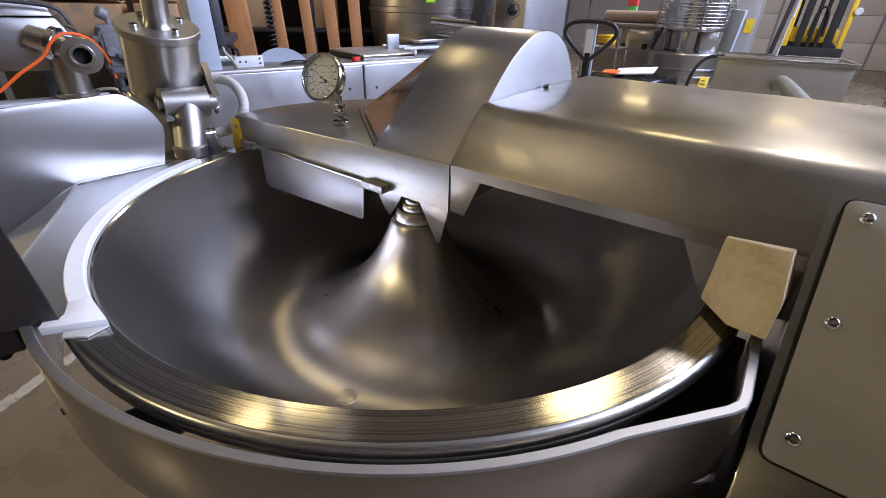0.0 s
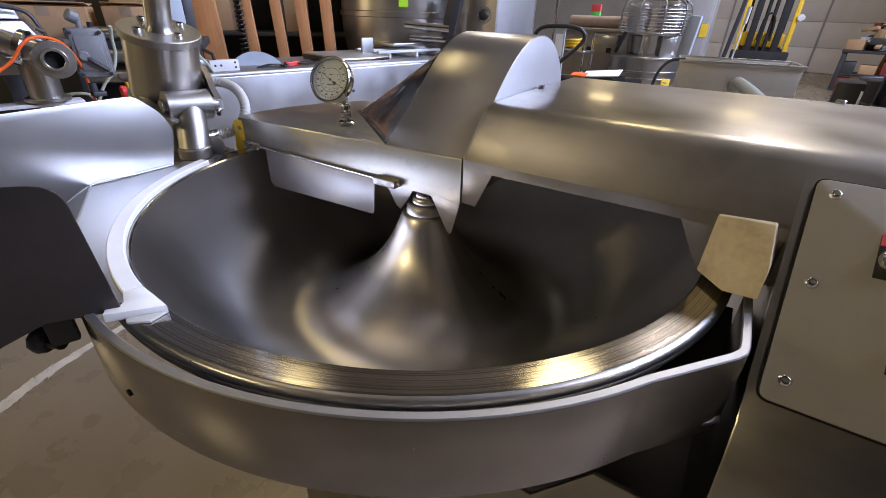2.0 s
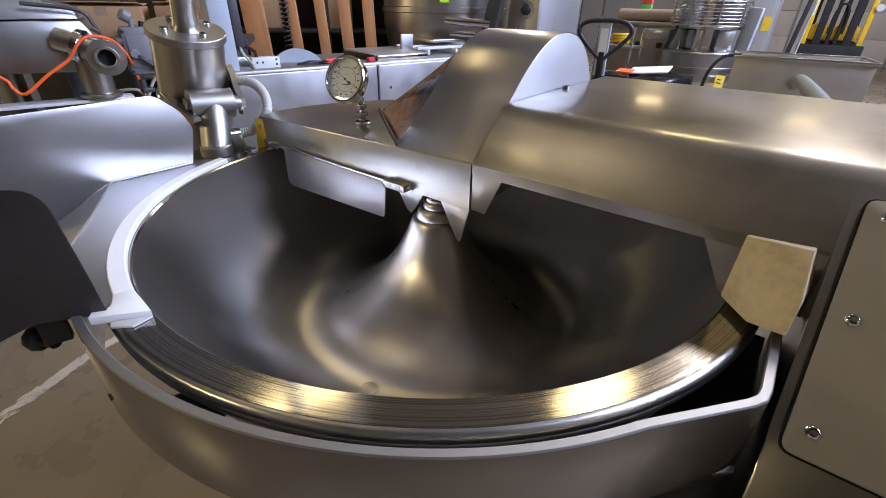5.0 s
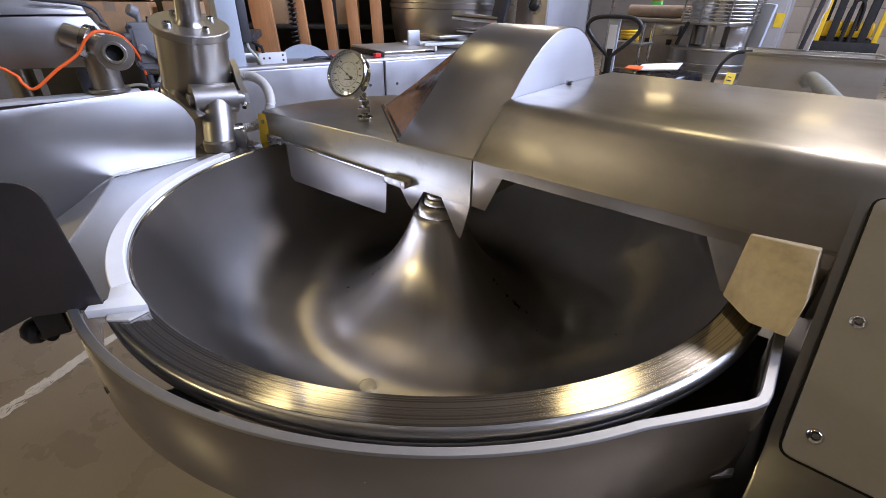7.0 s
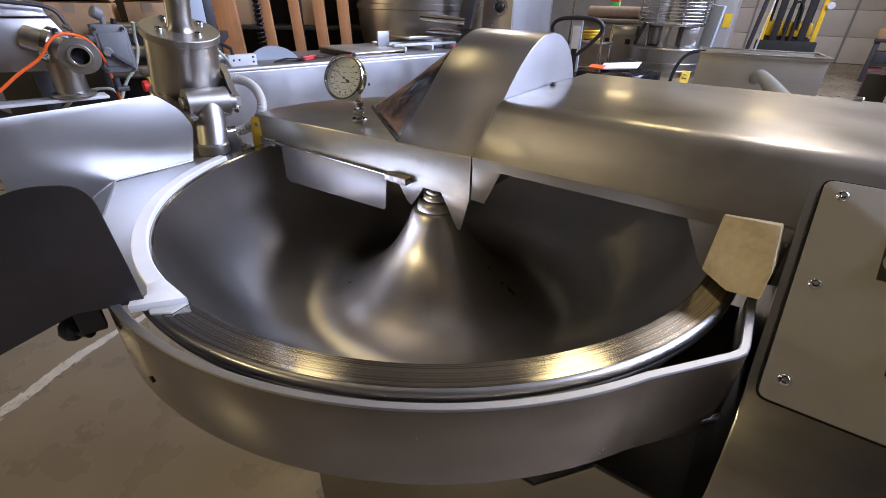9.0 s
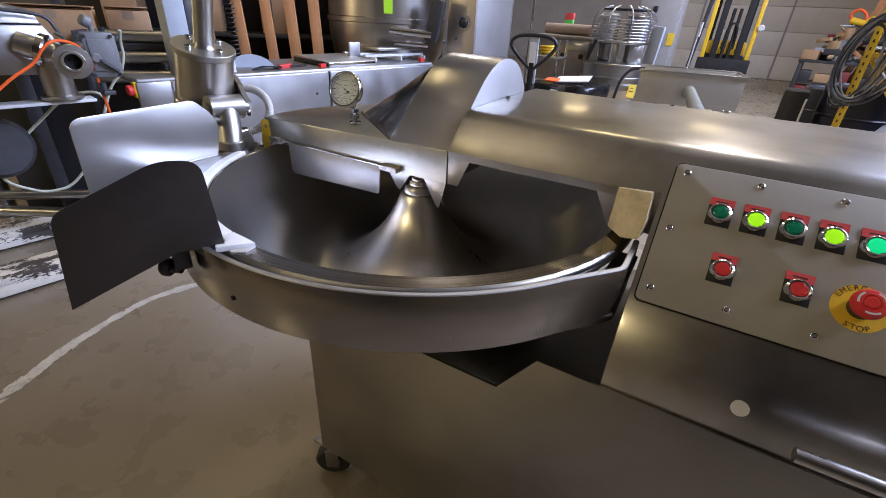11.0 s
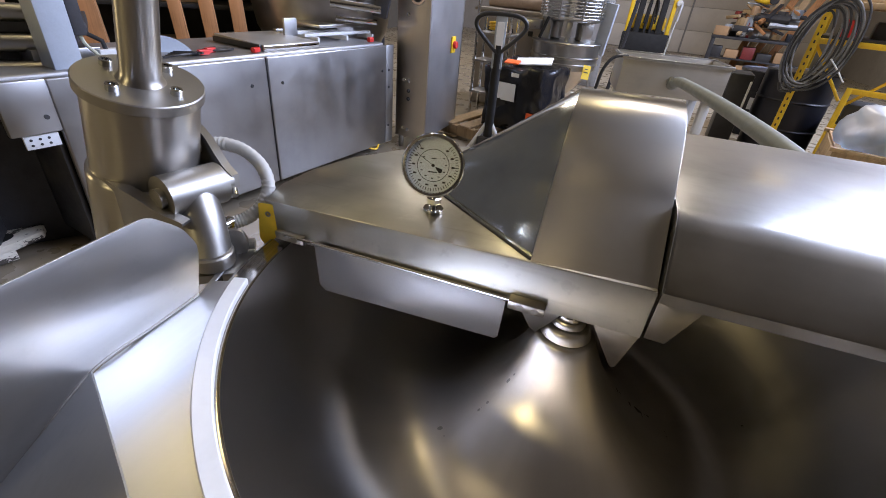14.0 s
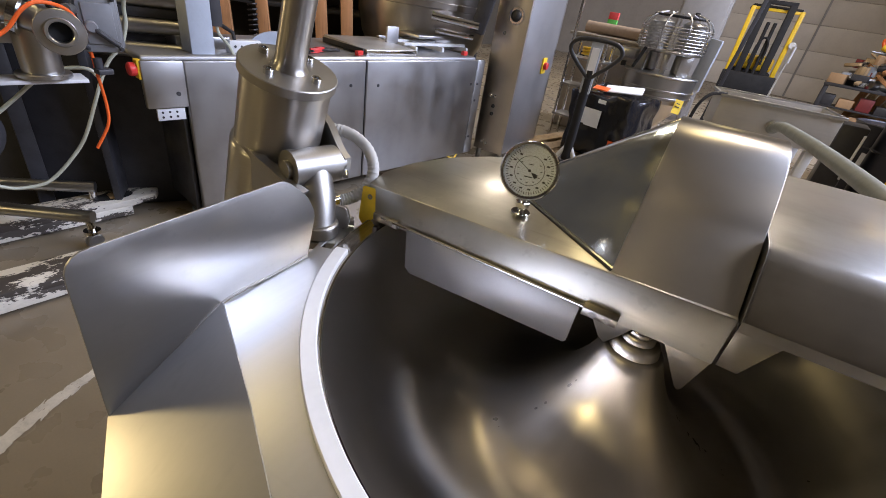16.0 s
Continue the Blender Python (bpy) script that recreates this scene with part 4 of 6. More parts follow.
FRONT_HI = [(-0.614, -0.110, 0.966), (-0.590, -0.131, 0.962), (-0.556, -0.1385, 0.955), (-0.524, -0.1395, 0.946), (-0.496, -0.1395, 0.935), (-0.471, -0.1365, 0.928), (-0.462, -0.1355, 0.925)]
FRONT_LO = [(-0.618, -0.100, 0.89), (-0.592, -0.128, 0.892), (-0.556, -0.1345, 0.898), (-0.520, -0.1375, 0.910), (-0.494, -0.1385, 0.918), (-0.472, -0.1365, 0.917), (-0.463, -0.1355, 0.921)]
part("yoke_cheek", cheek(FRONT_HI, FRONT_LO, 0.014), STEEL_BEAD, unl)
REAR_HI = [(-0.560, -0.008, 1.002), (-0.530, -0.018, 0.988), (-0.508, -0.028, 0.974), (-0.490, -0.034, 0.960), (-0.474, -0.037, 0.950)]
REAR_LO = [(-0.566, -0.008, 0.93), (-0.534, -0.018, 0.925), (-0.510, -0.028, 0.924), (-0.490, -0.034, 0.925), (-0.474, -0.037, 0.930)]
part("yoke_cheek", cheek(REAR_HI, REAR_LO, 0.011), STEEL_BEAD, unl)
part("pivot_tube", joined(bm_tube([(-0.5035, -0.122, 0.944), (-0.488, -0.047, 0.941)], 0.0275, 40), bm_tube([(-0.5045, -0.129, 0.944), (-0.485, -0.032, 0.940)], 0.0135, 24)), STEEL_BEAD, unl, "smooth cast pivot block")
part("pivot_saddle", bm_tube(smooth_path([(-0.4935, -0.085, 0.934), (-0.487, -0.089, 0.924), (-0.474, -0.097, 0.900), (-0.458, -0.110, 0.862)], 4), 0.0272, 40), STEEL_BEAD, unl)
part("pivot_post", bm_cyl(0.0285, 0.02, (-0.456, -0.111, 0.8565), bevel=0.002), STEEL_BEAD, unl)
part("clamp_strap", joined(bm_prism(rounded([(-0.462, -0.073, 0.890), (-0.444, -0.062, 0.888), (-0.438, -0.060, 0.868), (-0.440, -0.066, 0.851), (-0.472, -0.084, 0.851), (-0.470, -0.080, 0.872)], [0.006] * 6, 4), (0.003, -0.006, 0), 0.001), bm_tube([(-0.443, -0.064, 0.862), (-0.434, -0.057, 0.862)], 0.005, 12)), STEEL_BEAD, unl)
part("post_base", bm_box(0.11, 0.09, 0.012, (-0.47, -0.10, 0.849), 0.002, (0, 0, 40)), STEEL_DULL, unl)
hp = smooth_path([(-0.548, -0.002, 0.970), (-0.527, 0.010, 0.972), (-0.497, 0.016, 0.966), (-0.468, 0.014, 0.950), (-0.452, 0.006, 0.926), (-0.452, -0.010, 0.902), (-0.461, -0.030, 0.888), (-0.471, -0.046, 0.884), (-0.478, -0.058, 0.883)], 8)
part("conduit", bm_tube(hp, 0.0087, 16, 0.0012), HOSE_GREY, unl, "pale grey ribbed conduit")
part("conduit_fitting", bm_tube([(-0.562, -0.018, 0.968), (-0.541, 0.003, 0.971)], 0.0105, 20), CHROME, unl)
part("conduit_fitting", bm_tube([(-0.478, -0.085, 0.8835), (-0.476, -0.050, 0.8835)], 0.0108, 20), CHROME, unl)
part("set_screw", bm_tube([(-0.478, -0.033, 0.930), (-0.468, -0.042, 0.924)], 0.0045, 12), CHROME, unl)
tag = thing("price_tag", "blank yellow card tag hanging at the lid corner", "tag", (-0.439, -0.031, 0.865))
part("card", bm_prism(rounded([(-0.002, 0.0, 0.050), (0.020, 0.003, 0.051), (0.0225, 0.002, 0.002), (0.004, -0.004, -0.016), (-0.006, -0.003, -0.006)], [0.003] * 5, 3), (0.0002, 0.0007, 0)), YELLOW_TAG, tag)
part("eyelet", bm_lathe([(0.0018, 0.0), (0.0042, 0.0), (0.0042, 0.001), (0.0018, 0.001)], 20, closed=True), STEEL_BEAD, tag).matrix_local = pose(0.013, -0.0005, 0.036, 90, 0, 4)


# ---- long packaging machine behind ----
mach = thing("packaging_machine", "long stainless packaging machine with smooth side panels", "food machine", (-1.75, 1.56, 0), rz=-11.5)
for s0, s1 in ((-0.972, -0.004), (0.004, 1.02)):
    part("side_panel", bm_box(0.03, s1 - s0, 0.70, (-0.015, (s0 + s1) / 2, 0.435), 0.008, seg=3), STEEL_UP, mach, "smooth stainless side panel")
part("end_strip", bm_box(0.03, 0.085, 0.70, (-0.017, 1.067, 0.435), 0.006), STEEL_UP, mach, "narrow stainless closing strip")
part("end_panel", bm_box(0.03, 0.16, 0.19, (-0.015, -1.05, 0.69), 0.006), STEEL_UP, mach)
part("top_deck", bm_box(0.62, 2.14, 0.03, (-0.335, -0.05, 0.785), 0.012, seg=3), STEEL_SIDE, mach)
part("leg_panel", bm_box(0.03, 0.12, 0.09, (-0.015, -0.91, 0.05), 0.004), STEEL_UP, mach)
part("foot", joined(bm_cyl(0.02, 0.05, (-0.06, -0.90, 0.03), seg=16), bm_cyl(0.045, 0.02, (-0.06, -0.90, 0.0), bevel=0.004, seg=20)), STEEL_DULL, mach)
# Near-black sheet stands in for the unlit interior at this end.
part("dark_interior_sheet", bm_box(0.60, 0.02, 0.64, (-0.34, -0.98, 0.40), 0.003), DARK_METAL, mach)
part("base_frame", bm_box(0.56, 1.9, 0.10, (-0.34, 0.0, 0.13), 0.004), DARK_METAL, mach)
part("back_panel", bm_box(0.03, 2.1, 0.70, (-0.63, 0.0, 0.435), 0.004), STEEL_DULL, mach)
for sy, sz in ((-1.006, 0.653), (-0.109, 0.652), (0.09, 0.645), (0.975, 0.62), (1.05, 0.62), (1.05, 0.50), (1.05, 0.22)):
    part("fastener", joined(bm_cyl(0.009, 0.003, (0.0, sy, sz), (0, 90, 0), seg=20), bm_cyl(0.005, 0.005, (0.0, sy, sz), (0, 90, 0), seg=6)), DARK_METAL, mach)
part("bracket_plate", bm_box(0.012, 0.11, 0.05, (-0.02, -1.04, 0.565), 0.002), WHITE_PAINT, mach)
for k in range(6):
    part("bracket_hole", bm_cyl(0.005, 0.001, (-0.0135, -1.075 + 0.028 * (k % 3), 0.555 + 0.02 * (k // 3)), (0, 90, 0), seg=12), BLACK, mach)
stop = part("stop_switch", bm_box(0.045, 0.022, 0.075, (-0.03, -1.128, 0.748), 0.005), YELLOW, mach, "yellow stop switch box with red mushroom")
part("mushroom", bm_cyl(0.026, 0.03, (-0.03, -1.137, 0.748), (90, 0, 0), 0.006, 24), RED, stop)
part("cover", bm_prism([(-0.06, 0.04, 0.80), (-0.06, 0.44, 0.80), (-0.06, 0.44, 0.832), (-0.06, 0.04, 0.832)], (-0.42, 0, 0.012), 0.003), STEEL_TROUGH, mach, "flat stainless cover")
part("cover_edge", bm_box(0.006, 0.40, 0.020, (-0.0565, 0.24, 0.818), 0.002), CHROME, mach, "polished front edge")
part("cover_end", bm_box(0.40, 0.015, 0.03, (-0.27, 0.028, 0.818), 0.002), BLACK, mach)
part("terminal_box", bm_box(0.05, 0.15, 0.055, (-0.10, -0.66, 0.828), 0.003), WHITE_PAINT, mach)
for k, (dy, dz) in enumerate(((-0.05, 0.0), (-0.02, 0.0), (0.055, 0.012), (0.055, -0.012))):
    part("terminal_hole", bm_cyl(0.006, 0.001, (-0.0755, -0.66 + dy, 0.83 + dz), (0, 90, 0), seg=12), DARK_METAL, mach)
part("clamp_lever", bm_tube([(-0.10, -0.70, 0.85), (-0.10, -0.705, 0.885), (-0.13, -0.74, 0.91)], 0.009, 10), BLACK, mach)
part("film_tray", bm_box(0.30, 0.24, 0.05, (-0.34, -0.80, 0.825), 0.004), STEEL_DULL, mach)
part("guard_disc", bm_lathe([(0.0, 0.0), (0.19, 0.0), (0.19, 0.012), (0.0, 0.012)], 48), GREY_STEEL, mach).matrix_local = pose(-0.28, -0.40, 0.685, 90, 0, 78)
for k, (sy, sx) in enumerate(((-0.28, -0.10), (-0.22, -0.14), (-0.02, -0.05))):
    part("red_plug", bm_box(0.025, 0.055, 0.024, (sx, sy, 0.815), 0.004, (0, 0, 10 * k)), RED, mach)
for k in range(5):
    rr = random.Random(40 + k)
    part("cable", bm_tube(smooth_path([(-0.10 - 0.03 * k, -0.48 + 0.03 * k, 0.806), (-0.08, -0.38 + 0.02 * k, 0.812 + 0.008 * rr.random()), (-0.16, -0.28, 0.806), (-0.12 - 0.02 * k, -0.17, 0.815), (-0.18, -0.06, 0.806)], 6), 0.005, 8), BLACK, mach)
for k in range(3):
    part("rail", bm_box(0.03, 0.62, 0.018, (-0.22 - 0.13 * k, 0.78, 0.845), 0.003), WHITE_PAINT if k < 2 else STEEL_DULL, mach)
for k in range(3):
    part("rail_post", bm_box(0.40, 0.018, 0.03, (-0.34, 0.52 + 0.26 * k, 0.825), 0.002), WHITE_PAINT, mach)
part("rail_stop", bm_box(0.02, 0.10, 0.10, (-0.30, 0.44, 0.885), 0.004), STEEL_SIDE, mach)
part("tray", bm_box(0.34, 0.44, 0.02, (-0.42, 0.86, 0.885), 0.004), STEEL_X, mach)
part("red_knob", bm_box(0.03, 0.04, 0.03, (-0.06, 0.92, 0.82), 0.005), RED, mach)
part("drip_cord", bm_tube(smooth_path([(-0.02, 0.82, 0.10), (0.0, 0.86, 0.075), (0.01, 0.90, 0.07), (-0.01, 0.95, 0.095)], 6), 0.007, 8), YELLOW, mach)

# ---- tower at the end of the machine ----
tower = thing("filling_tower", "tall stainless tower cabinet at the end of the packaging machine", "cabinet", (-1.30, 2.745, 0), rz=-3)
part("front_panel", bm_box(0.26, 0.02, 2.1, (-0.13, 0.01, 1.15), 0.004), STEEL_TOWER, tower, "warm grey brushed front")
part("side_panel", bm_box(0.02, 0.62, 2.1, (-0.012, 0.335, 1.15), 0.005), STEEL_SIDE, tower, "smooth bluish stainless side")
part("rear_panel", bm_box(0.26, 0.02, 2.1, (-0.13, 0.65, 1.15), 0.004), STEEL_DULL, tower)
part("inner_panel", bm_box(0.02, 0.62, 2.1, (-0.25, 0.335, 1.15), 0.004), STEEL_DULL, tower)
part("top_panel", bm_box(0.26, 0.66, 0.02, (-0.13, 0.33, 2.21), 0.004), STEEL_DULL, tower)
for dx, dz in ((-0.19, 0.535), (-0.15, 0.535), (-0.15, 0.46), (-0.15, 0.40), (-0.15, 0.16), (-0.19, 0.17), (-0.10, 1.12), (-0.17, 0.98)):
    part("bolt", joined(bm_cyl(0.016, 0.008, (dx, 0.0, dz), (90, 0, 0), 0.002, 6), bm_cyl(0.009, 0.02, (dx, 0.0, dz), (90, 0, 0), 0.002, 12)), DARK_METAL if dz in (0.46, 0.40) else CHROME, tower)
es = part("main_switch", bm_box(0.012, 0.075, 0.12, (0.004, 0.46, 0.77), 0.003), YELLOW, tower, "yellow main switch plate with red knob")
part("switch_knob", bm_cyl(0.028, 0.03, (0.008, 0.46, 0.77), (0, 90, 0), 0.005, 20), RED, es)
dome = part("dome_plate", bm_cyl(0.058, 0.012, (-0.10, 0.0, 1.10), (90, 0, 0), 0.003, 36), CHROME, tower, "round chrome plate")
part("dome", moved(bm_lathe([(0.0, 0.030), (0.016, 0.028), (0.030, 0.020), (0.038, 0.010), (0.040, 0.0)], 32), pose(-0.10, -0.011, 1.10, 90, 0, 0)), BLACK, dome, "glossy black half dome")
for dx in (-0.03, 0.03):
    part("plate_screw", bm_cyl(0.005, 0.004, (-0.10 + dx * 1.6, -0.011, 1.10), (90, 0, 0), 0.001, 12), STEEL_DULL, dome)
for k in range(4):
    part("foot", bm_cyl(0.02, 0.1, (-0.03 - 0.2 * (k % 2), 0.05 + 0.55 * (k // 2), 0.0), seg=14), STEEL_DULL, tower)

# ---- kettle and lumber ----
kettle = thing("steam_kettle", "large round stainless steam kettle with a lime sticker", "kettle", (-2.25, 2.86, 0))
part("kettle_bowl", bm_lathe([(0.0, 0.52), (0.15, 0.53), (0.30, 0.58), (0.42, 0.68), (0.495, 0.82), (0.52, 0.98), (0.52, 1.06)], 72), STEEL_KETTLE, kettle)
part("kettle_wall", bm_lathe([(0.52, 1.06), (0.532, 1.065), (0.532, 1.10), (0.52, 1.105), (0.515, 1.40), (0.50, 1.41), (0.49, 1.10)], 72), STEEL_KETTLE, kettle)
part("sticker", bm_box(0.07, 0.003, 0.11, (0.32, -0.415, 1.19), 0, (0, 0, 38)), LIME, kettle)
part("handle", joined(bm_tube([(0.36, -0.45, 1.02), (0.66, -0.30, 1.0)], 0.028, 16), bm_tube([(0.38, -0.42, 0.93), (0.62, -0.28, 0.92)], 0.018, 12)), CHROME, kettle)
part("valve", bm_box(0.10, 0.10, 0.30, (0.66, -0.25, 1.10), 0.01, (0, 12, 20)), DARK_METAL, kettle)
for k in range(3):
    a = radians(30 + 120 * k)
    part("kettle_leg", bm_cyl(0.03, 0.62, (0.36 * math.cos(a), 0.36 * math.sin(a), 0.0), seg=16), STEEL_DULL, kettle)

BOARDS = [(-3.10, 1.30, 0.05, -2), (-3.03, 1.42, 0.03, 4), (-2.97, 1.56, 0.16, 3), (-2.80, 1.78, 0.075, 3), (-2.68, 1.95, 0.075, 3), (-2.565, 2.09, 0.085, 3), (-2.455, 2.215, 0.085, 2)]
for x, y, w, lean in BOARDS:
    lumber = thing("lumber_board", "rough pine board standing upright", "board", (x, y, 0), "upright lumber boards", rz=40)
    part("plank", moved(bm_box(w, 0.042, 1.4, (0, 0, 0.7), 0.004), pose(0, 0, 0, 0, -lean, 0)), LUMBER, lumber)
spring = thing("coil_cord", "black coiled hose hanging between boards", "hose", (-2.87, 1.70, 0))
part("coil", bm_tube([(0.03 * math.cos(k * 0.9), 0.03 * math.sin(k * 0.9), 0.55 + 0.0045 * k) for k in range(230)], 0.006, 6), BLACK, spring)
rack = thing("storage_rack", "dark steel storage rack with mixed goods, backed by a shade sheet", "shelving", (-3.35, 2.35, 0), rz=48)
# Near-black sheet added as the shade behind the boards.
part("shade_sheet", bm_box(3.4, 0.03, 2.3, (0.1, 0.28, 1.15)), DARK_METAL, rack)
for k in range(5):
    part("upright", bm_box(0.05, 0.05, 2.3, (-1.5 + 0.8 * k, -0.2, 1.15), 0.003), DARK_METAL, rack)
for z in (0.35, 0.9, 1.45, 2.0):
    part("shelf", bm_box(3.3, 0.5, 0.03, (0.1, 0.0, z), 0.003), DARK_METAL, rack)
rr = random.Random(11)
for k in range(14):
    w, h = rr.uniform(0.15, 0.4), rr.uniform(0.15, 0.38)
    b = thing("stored_box", rr.choice(["plain brown cardboard box on a dark shelf", "grey plastic bin on a dark shelf"]), "box", (-3.35, 2.35, 0), "boxes on the dark rack", rz=48)
    part("box_body", bm_box(w, 0.3, h, (-1.3 + 0.21 * k, 0.05, (0.365, 0.915, 1.465)[k % 3] + h / 2), 0.006), CARD if "brown" in b["label"] else GREY_STEEL, b)

# ---- column, rollers and pump beside the packaging machine ----
column = thing("machine_column", "light grey-blue painted square steel column", "column", (-2.03, 0.74, 0), rz=-11.5)
part("profile", bm_box(0.11, 0.10, 2.0, (0, 0, 1.0), 0.006), GREY_STEEL, column)
part("conduit_box", bm_box(0.04, 0.045, 0.30, (0.02, 0.078, 1.06), 0.005), DARK_METAL, column, "dark grey cable box")
part("conduit", bm_tube(smooth_path([(0.02, 0.08, 0.92), (0.03, 0.085, 0.88), (0.05, 0.11, 0.84), (0.05, 0.13, 0.80)], 6), 0.007, 8), HOSE_PALE, column)
part("base", bm_box(0.2, 0.2, 0.02, (0, 0, 0.01), 0.003), GREY_STEEL, column)
rollers = thing("roller_stand", "stainless rollers on a dark stand", "conveyor", (-2.40, 0.35, 0), rz=-38)
for k, z in enumerate((0.78, 0.87, 0.97)):
    part("roller", bm_tube([(-0.05 * k, 0.10, z), (-0.05 * k, 0.52, z)], 0.032, 20), STEEL_X, rollers)
for y in (0.10, 0.50):
    part("side_frame", bm_box(0.22, 0.03, 1.0, (-0.05, y, 0.5), 0.004), DARK_METAL, rollers)

PO = Vector((-1.95, 0.10, 0.0))


def rel(*pts):
    """Points of the hall, in the pump's own coordinates."""
    return [Vector(p) - PO for p in pts]


pump = thing("pump_unit", "stainless transfer pump with flanged outlet and grey actuator", "pump", PO)
HOP = rel((-2.02, -0.40, 1.030), (-1.976, -0.008, 1.040), (-1.942, 0.142, 1.040), (-1.930, 0.186, 0.960), (-1.938, 0.156, 0.849), (-1.955, 0.092, 0.853), (-2.03, -0.40, 0.870))
part("hopper", bm_prism(HOP, (-0.42, 0.14, 0.0), 0.006), STEEL_UP, pump, "smooth sheet hopper body")
part("hopper_lid", bm_prism(rel((-2.05, -0.40, 1.036), (-1.985, 0.0, 1.044), (-1.950, 0.140, 1.044), (-1.965, 0.132, 1.085), (-2.01, 0.0, 1.12), (-2.08, -0.40, 1.12)), (-0.36, 0.12, 0.0), 0.004), STEEL_DULL, pump)
part("hopper_edge", bm_tube(smooth_path(rel((-1.962, -0.02, 1.098), (-1.928, 0.142, 1.076), (-1.915, 0.178, 1.02), (-1.918, 0.195, 0.965)), 5), 0.007, 8), DARK_METAL, pump)
NZ = look((-1.77 - PO.x, 0.142 - PO.y, 0.917), (-1.77 - PO.x + 0.93, 0.142 - PO.y - 0.33, 0.98)) @ pose(0, 0, 0, 0, 180, 0)
part("outlet_pipe", bm_tube(smooth_path(rel((-1.97, 0.05, 0.975), (-1.935, 0.095, 0.955), (-1.895, 0.145, 0.93), (-1.845, 0.166, 0.914), (-1.80, 0.153, 0.914)), 6), 0.045, 28), STEEL_X, pump)
part("outlet_flange", moved(bm_lathe([(0.043, -0.04), (0.043, 0.030), (0.046, 0.033), (0.056, 0.033), (0.059, 0.029), (0.060, 0.010), (0.092, 0.008), (0.095, 0.004), (0.095, -0.004), (0.092, -0.008), (0.064, -0.010), (0.062, -0.04)], 56, closed=True), NZ @ Matrix.Scale(0.68, 4)), STEEL_X, pump, "round pipe flange")
part("outlet_bore", moved(bm_cyl(0.0425, 0.006, (0, 0, -0.036), seg=36), NZ @ Matrix.Scale(0.68, 4)), BLACK_GAP, pump)
part("clamp_ring", moved(bm_lathe([(0.054, -0.014), (0.068, -0.010), (0.068, 0.010), (0.054, 0.014)], 36, closed=True), Matrix.Translation(rel((-1.925, 0.108, 0.947))[0]) @ Vector((0.6, 0.72, -0.35)).to_track_quat("Z", "Y").to_matrix().to_4x4()), CHROME, pump)
part("clamp_bolt", bm_tube(rel((-1.885, 0.155, 1.015), (-1.875, 0.175, 1.0)), 0.009, 10), CHROME, pump)
part("down_pipe", bm_cyl(0.056, 0.15, rel((-1.955, 0.135, 0.765))[0], bevel=0.004, seg=36), STEEL_X, pump)
part("down_flange", bm_cyl(0.076, 0.016, rel((-1.955, 0.135, 0.752))[0], bevel=0.003, seg=36), STEEL_DULL, pump)
part("ledge", bm_box(0.10, 0.60, 0.012, rel((-2.0, -0.05, 0.742))[0], 0.002, (0, 0, -11)), WHITE_PAINT, pump)
AC = Matrix.Translation(rel((-1.965, 0.335, 0.92))[0]) @ pose(0, 0, 0, 0, 0, -18) @ Matrix.Scale(0.88, 4)
actuator = part("actuator_box", moved(joined(bm_box(0.10, 0.135, 0.215, (0, 0, 0), 0.014), bm_box(0.085, 0.15, 0.19, (-0.005, 0, 0), 0.012)), AC), ACTUATOR_GREY, pump, "grey cast actuator housing")
for dy in (-0.055, 0.055):
    for dz in (-0.09, 0.09):
        part("cover_bolt", moved(joined(bm_cyl(0.008, 0.014, (0.052, dy, dz), (0, 90, 0), 0.002, 14), bm_cyl(0.0045, 0.018, (0.052, dy, dz), (0, 90, 0), 0.001, 6)), AC), DARK_METAL, actuator)
part("lever_hub", moved(bm_cyl(0.022, 0.028, (0.05, -0.03, -0.01), (0, 90, 0), 0.005, 24), AC), ACTUATOR_GREY, actuator)
part("cable_gland", moved(bm_tube([(0.0, 0.03, 0.10), (0.0, 0.035, 0.13)], 0.013, 14), AC), BLACK, actuator)
part("actuator_lid", moved(bm_box(0.014, 0.10, 0.15, (0.052, 0.0, 0.0), 0.006), AC), ACTUATOR_GREY, actuator)
part("actuator_cap", moved(joined(bm_cyl(0.012, 0.05, (0.0, -0.01, 0.105)), bm_cyl(0.028, 0.04, (0.0, -0.01, 0.145), (60, 0, 20), 0.005)), AC), ACTUATOR_GREY, pump)
part("actuator_lever", moved(bm_tube(smooth_path([(0.058, -0.03, -0.01), (0.075, -0.005, -0.03), (0.07, 0.03, -0.06), (0.068, 0.05, -0.075)], 4), 0.011, 10), AC), DARK_METAL, pump)
part("actuator_link", joined(bm_tube(rel((-1.90, 0.22, 0.965), (-1.95, 0.26, 0.96)), 0.016, 14), bm_tube(rel((-1.90, 0.22, 0.90), (-1.95, 0.26, 0.90)), 0.012, 14), bm_tube(rel((-1.90, 0.20, 0.93), (-1.95, 0.26, 0.93)), 0.008, 10)), STEEL_DULL, pump)
part("drain_cock", joined(bm_cyl(0.014, 0.05, rel((-1.95, 0.30, 0.755))[0], seg=14), bm_box(0.04, 0.05, 0.02, rel((-1.945, 0.31, 0.76))[0], 0.004)), DARK_METAL, pump)
for x, y in ((-2.12, -0.36), (-2.56, -0.25), (-2.54, 0.2)):
    part("leg", bm_box(0.06, 0.06, 0.86, rel((x, y, 0.43))[0], 0.004, (0, 0, -15)), DARK_METAL, pump)
part("cross_beam", bm_tube(rel((-2.66, 0.18, 0.19), (-2.50, 0.62, 0.20)), 0.034, 4), GREY_STEEL, pump)
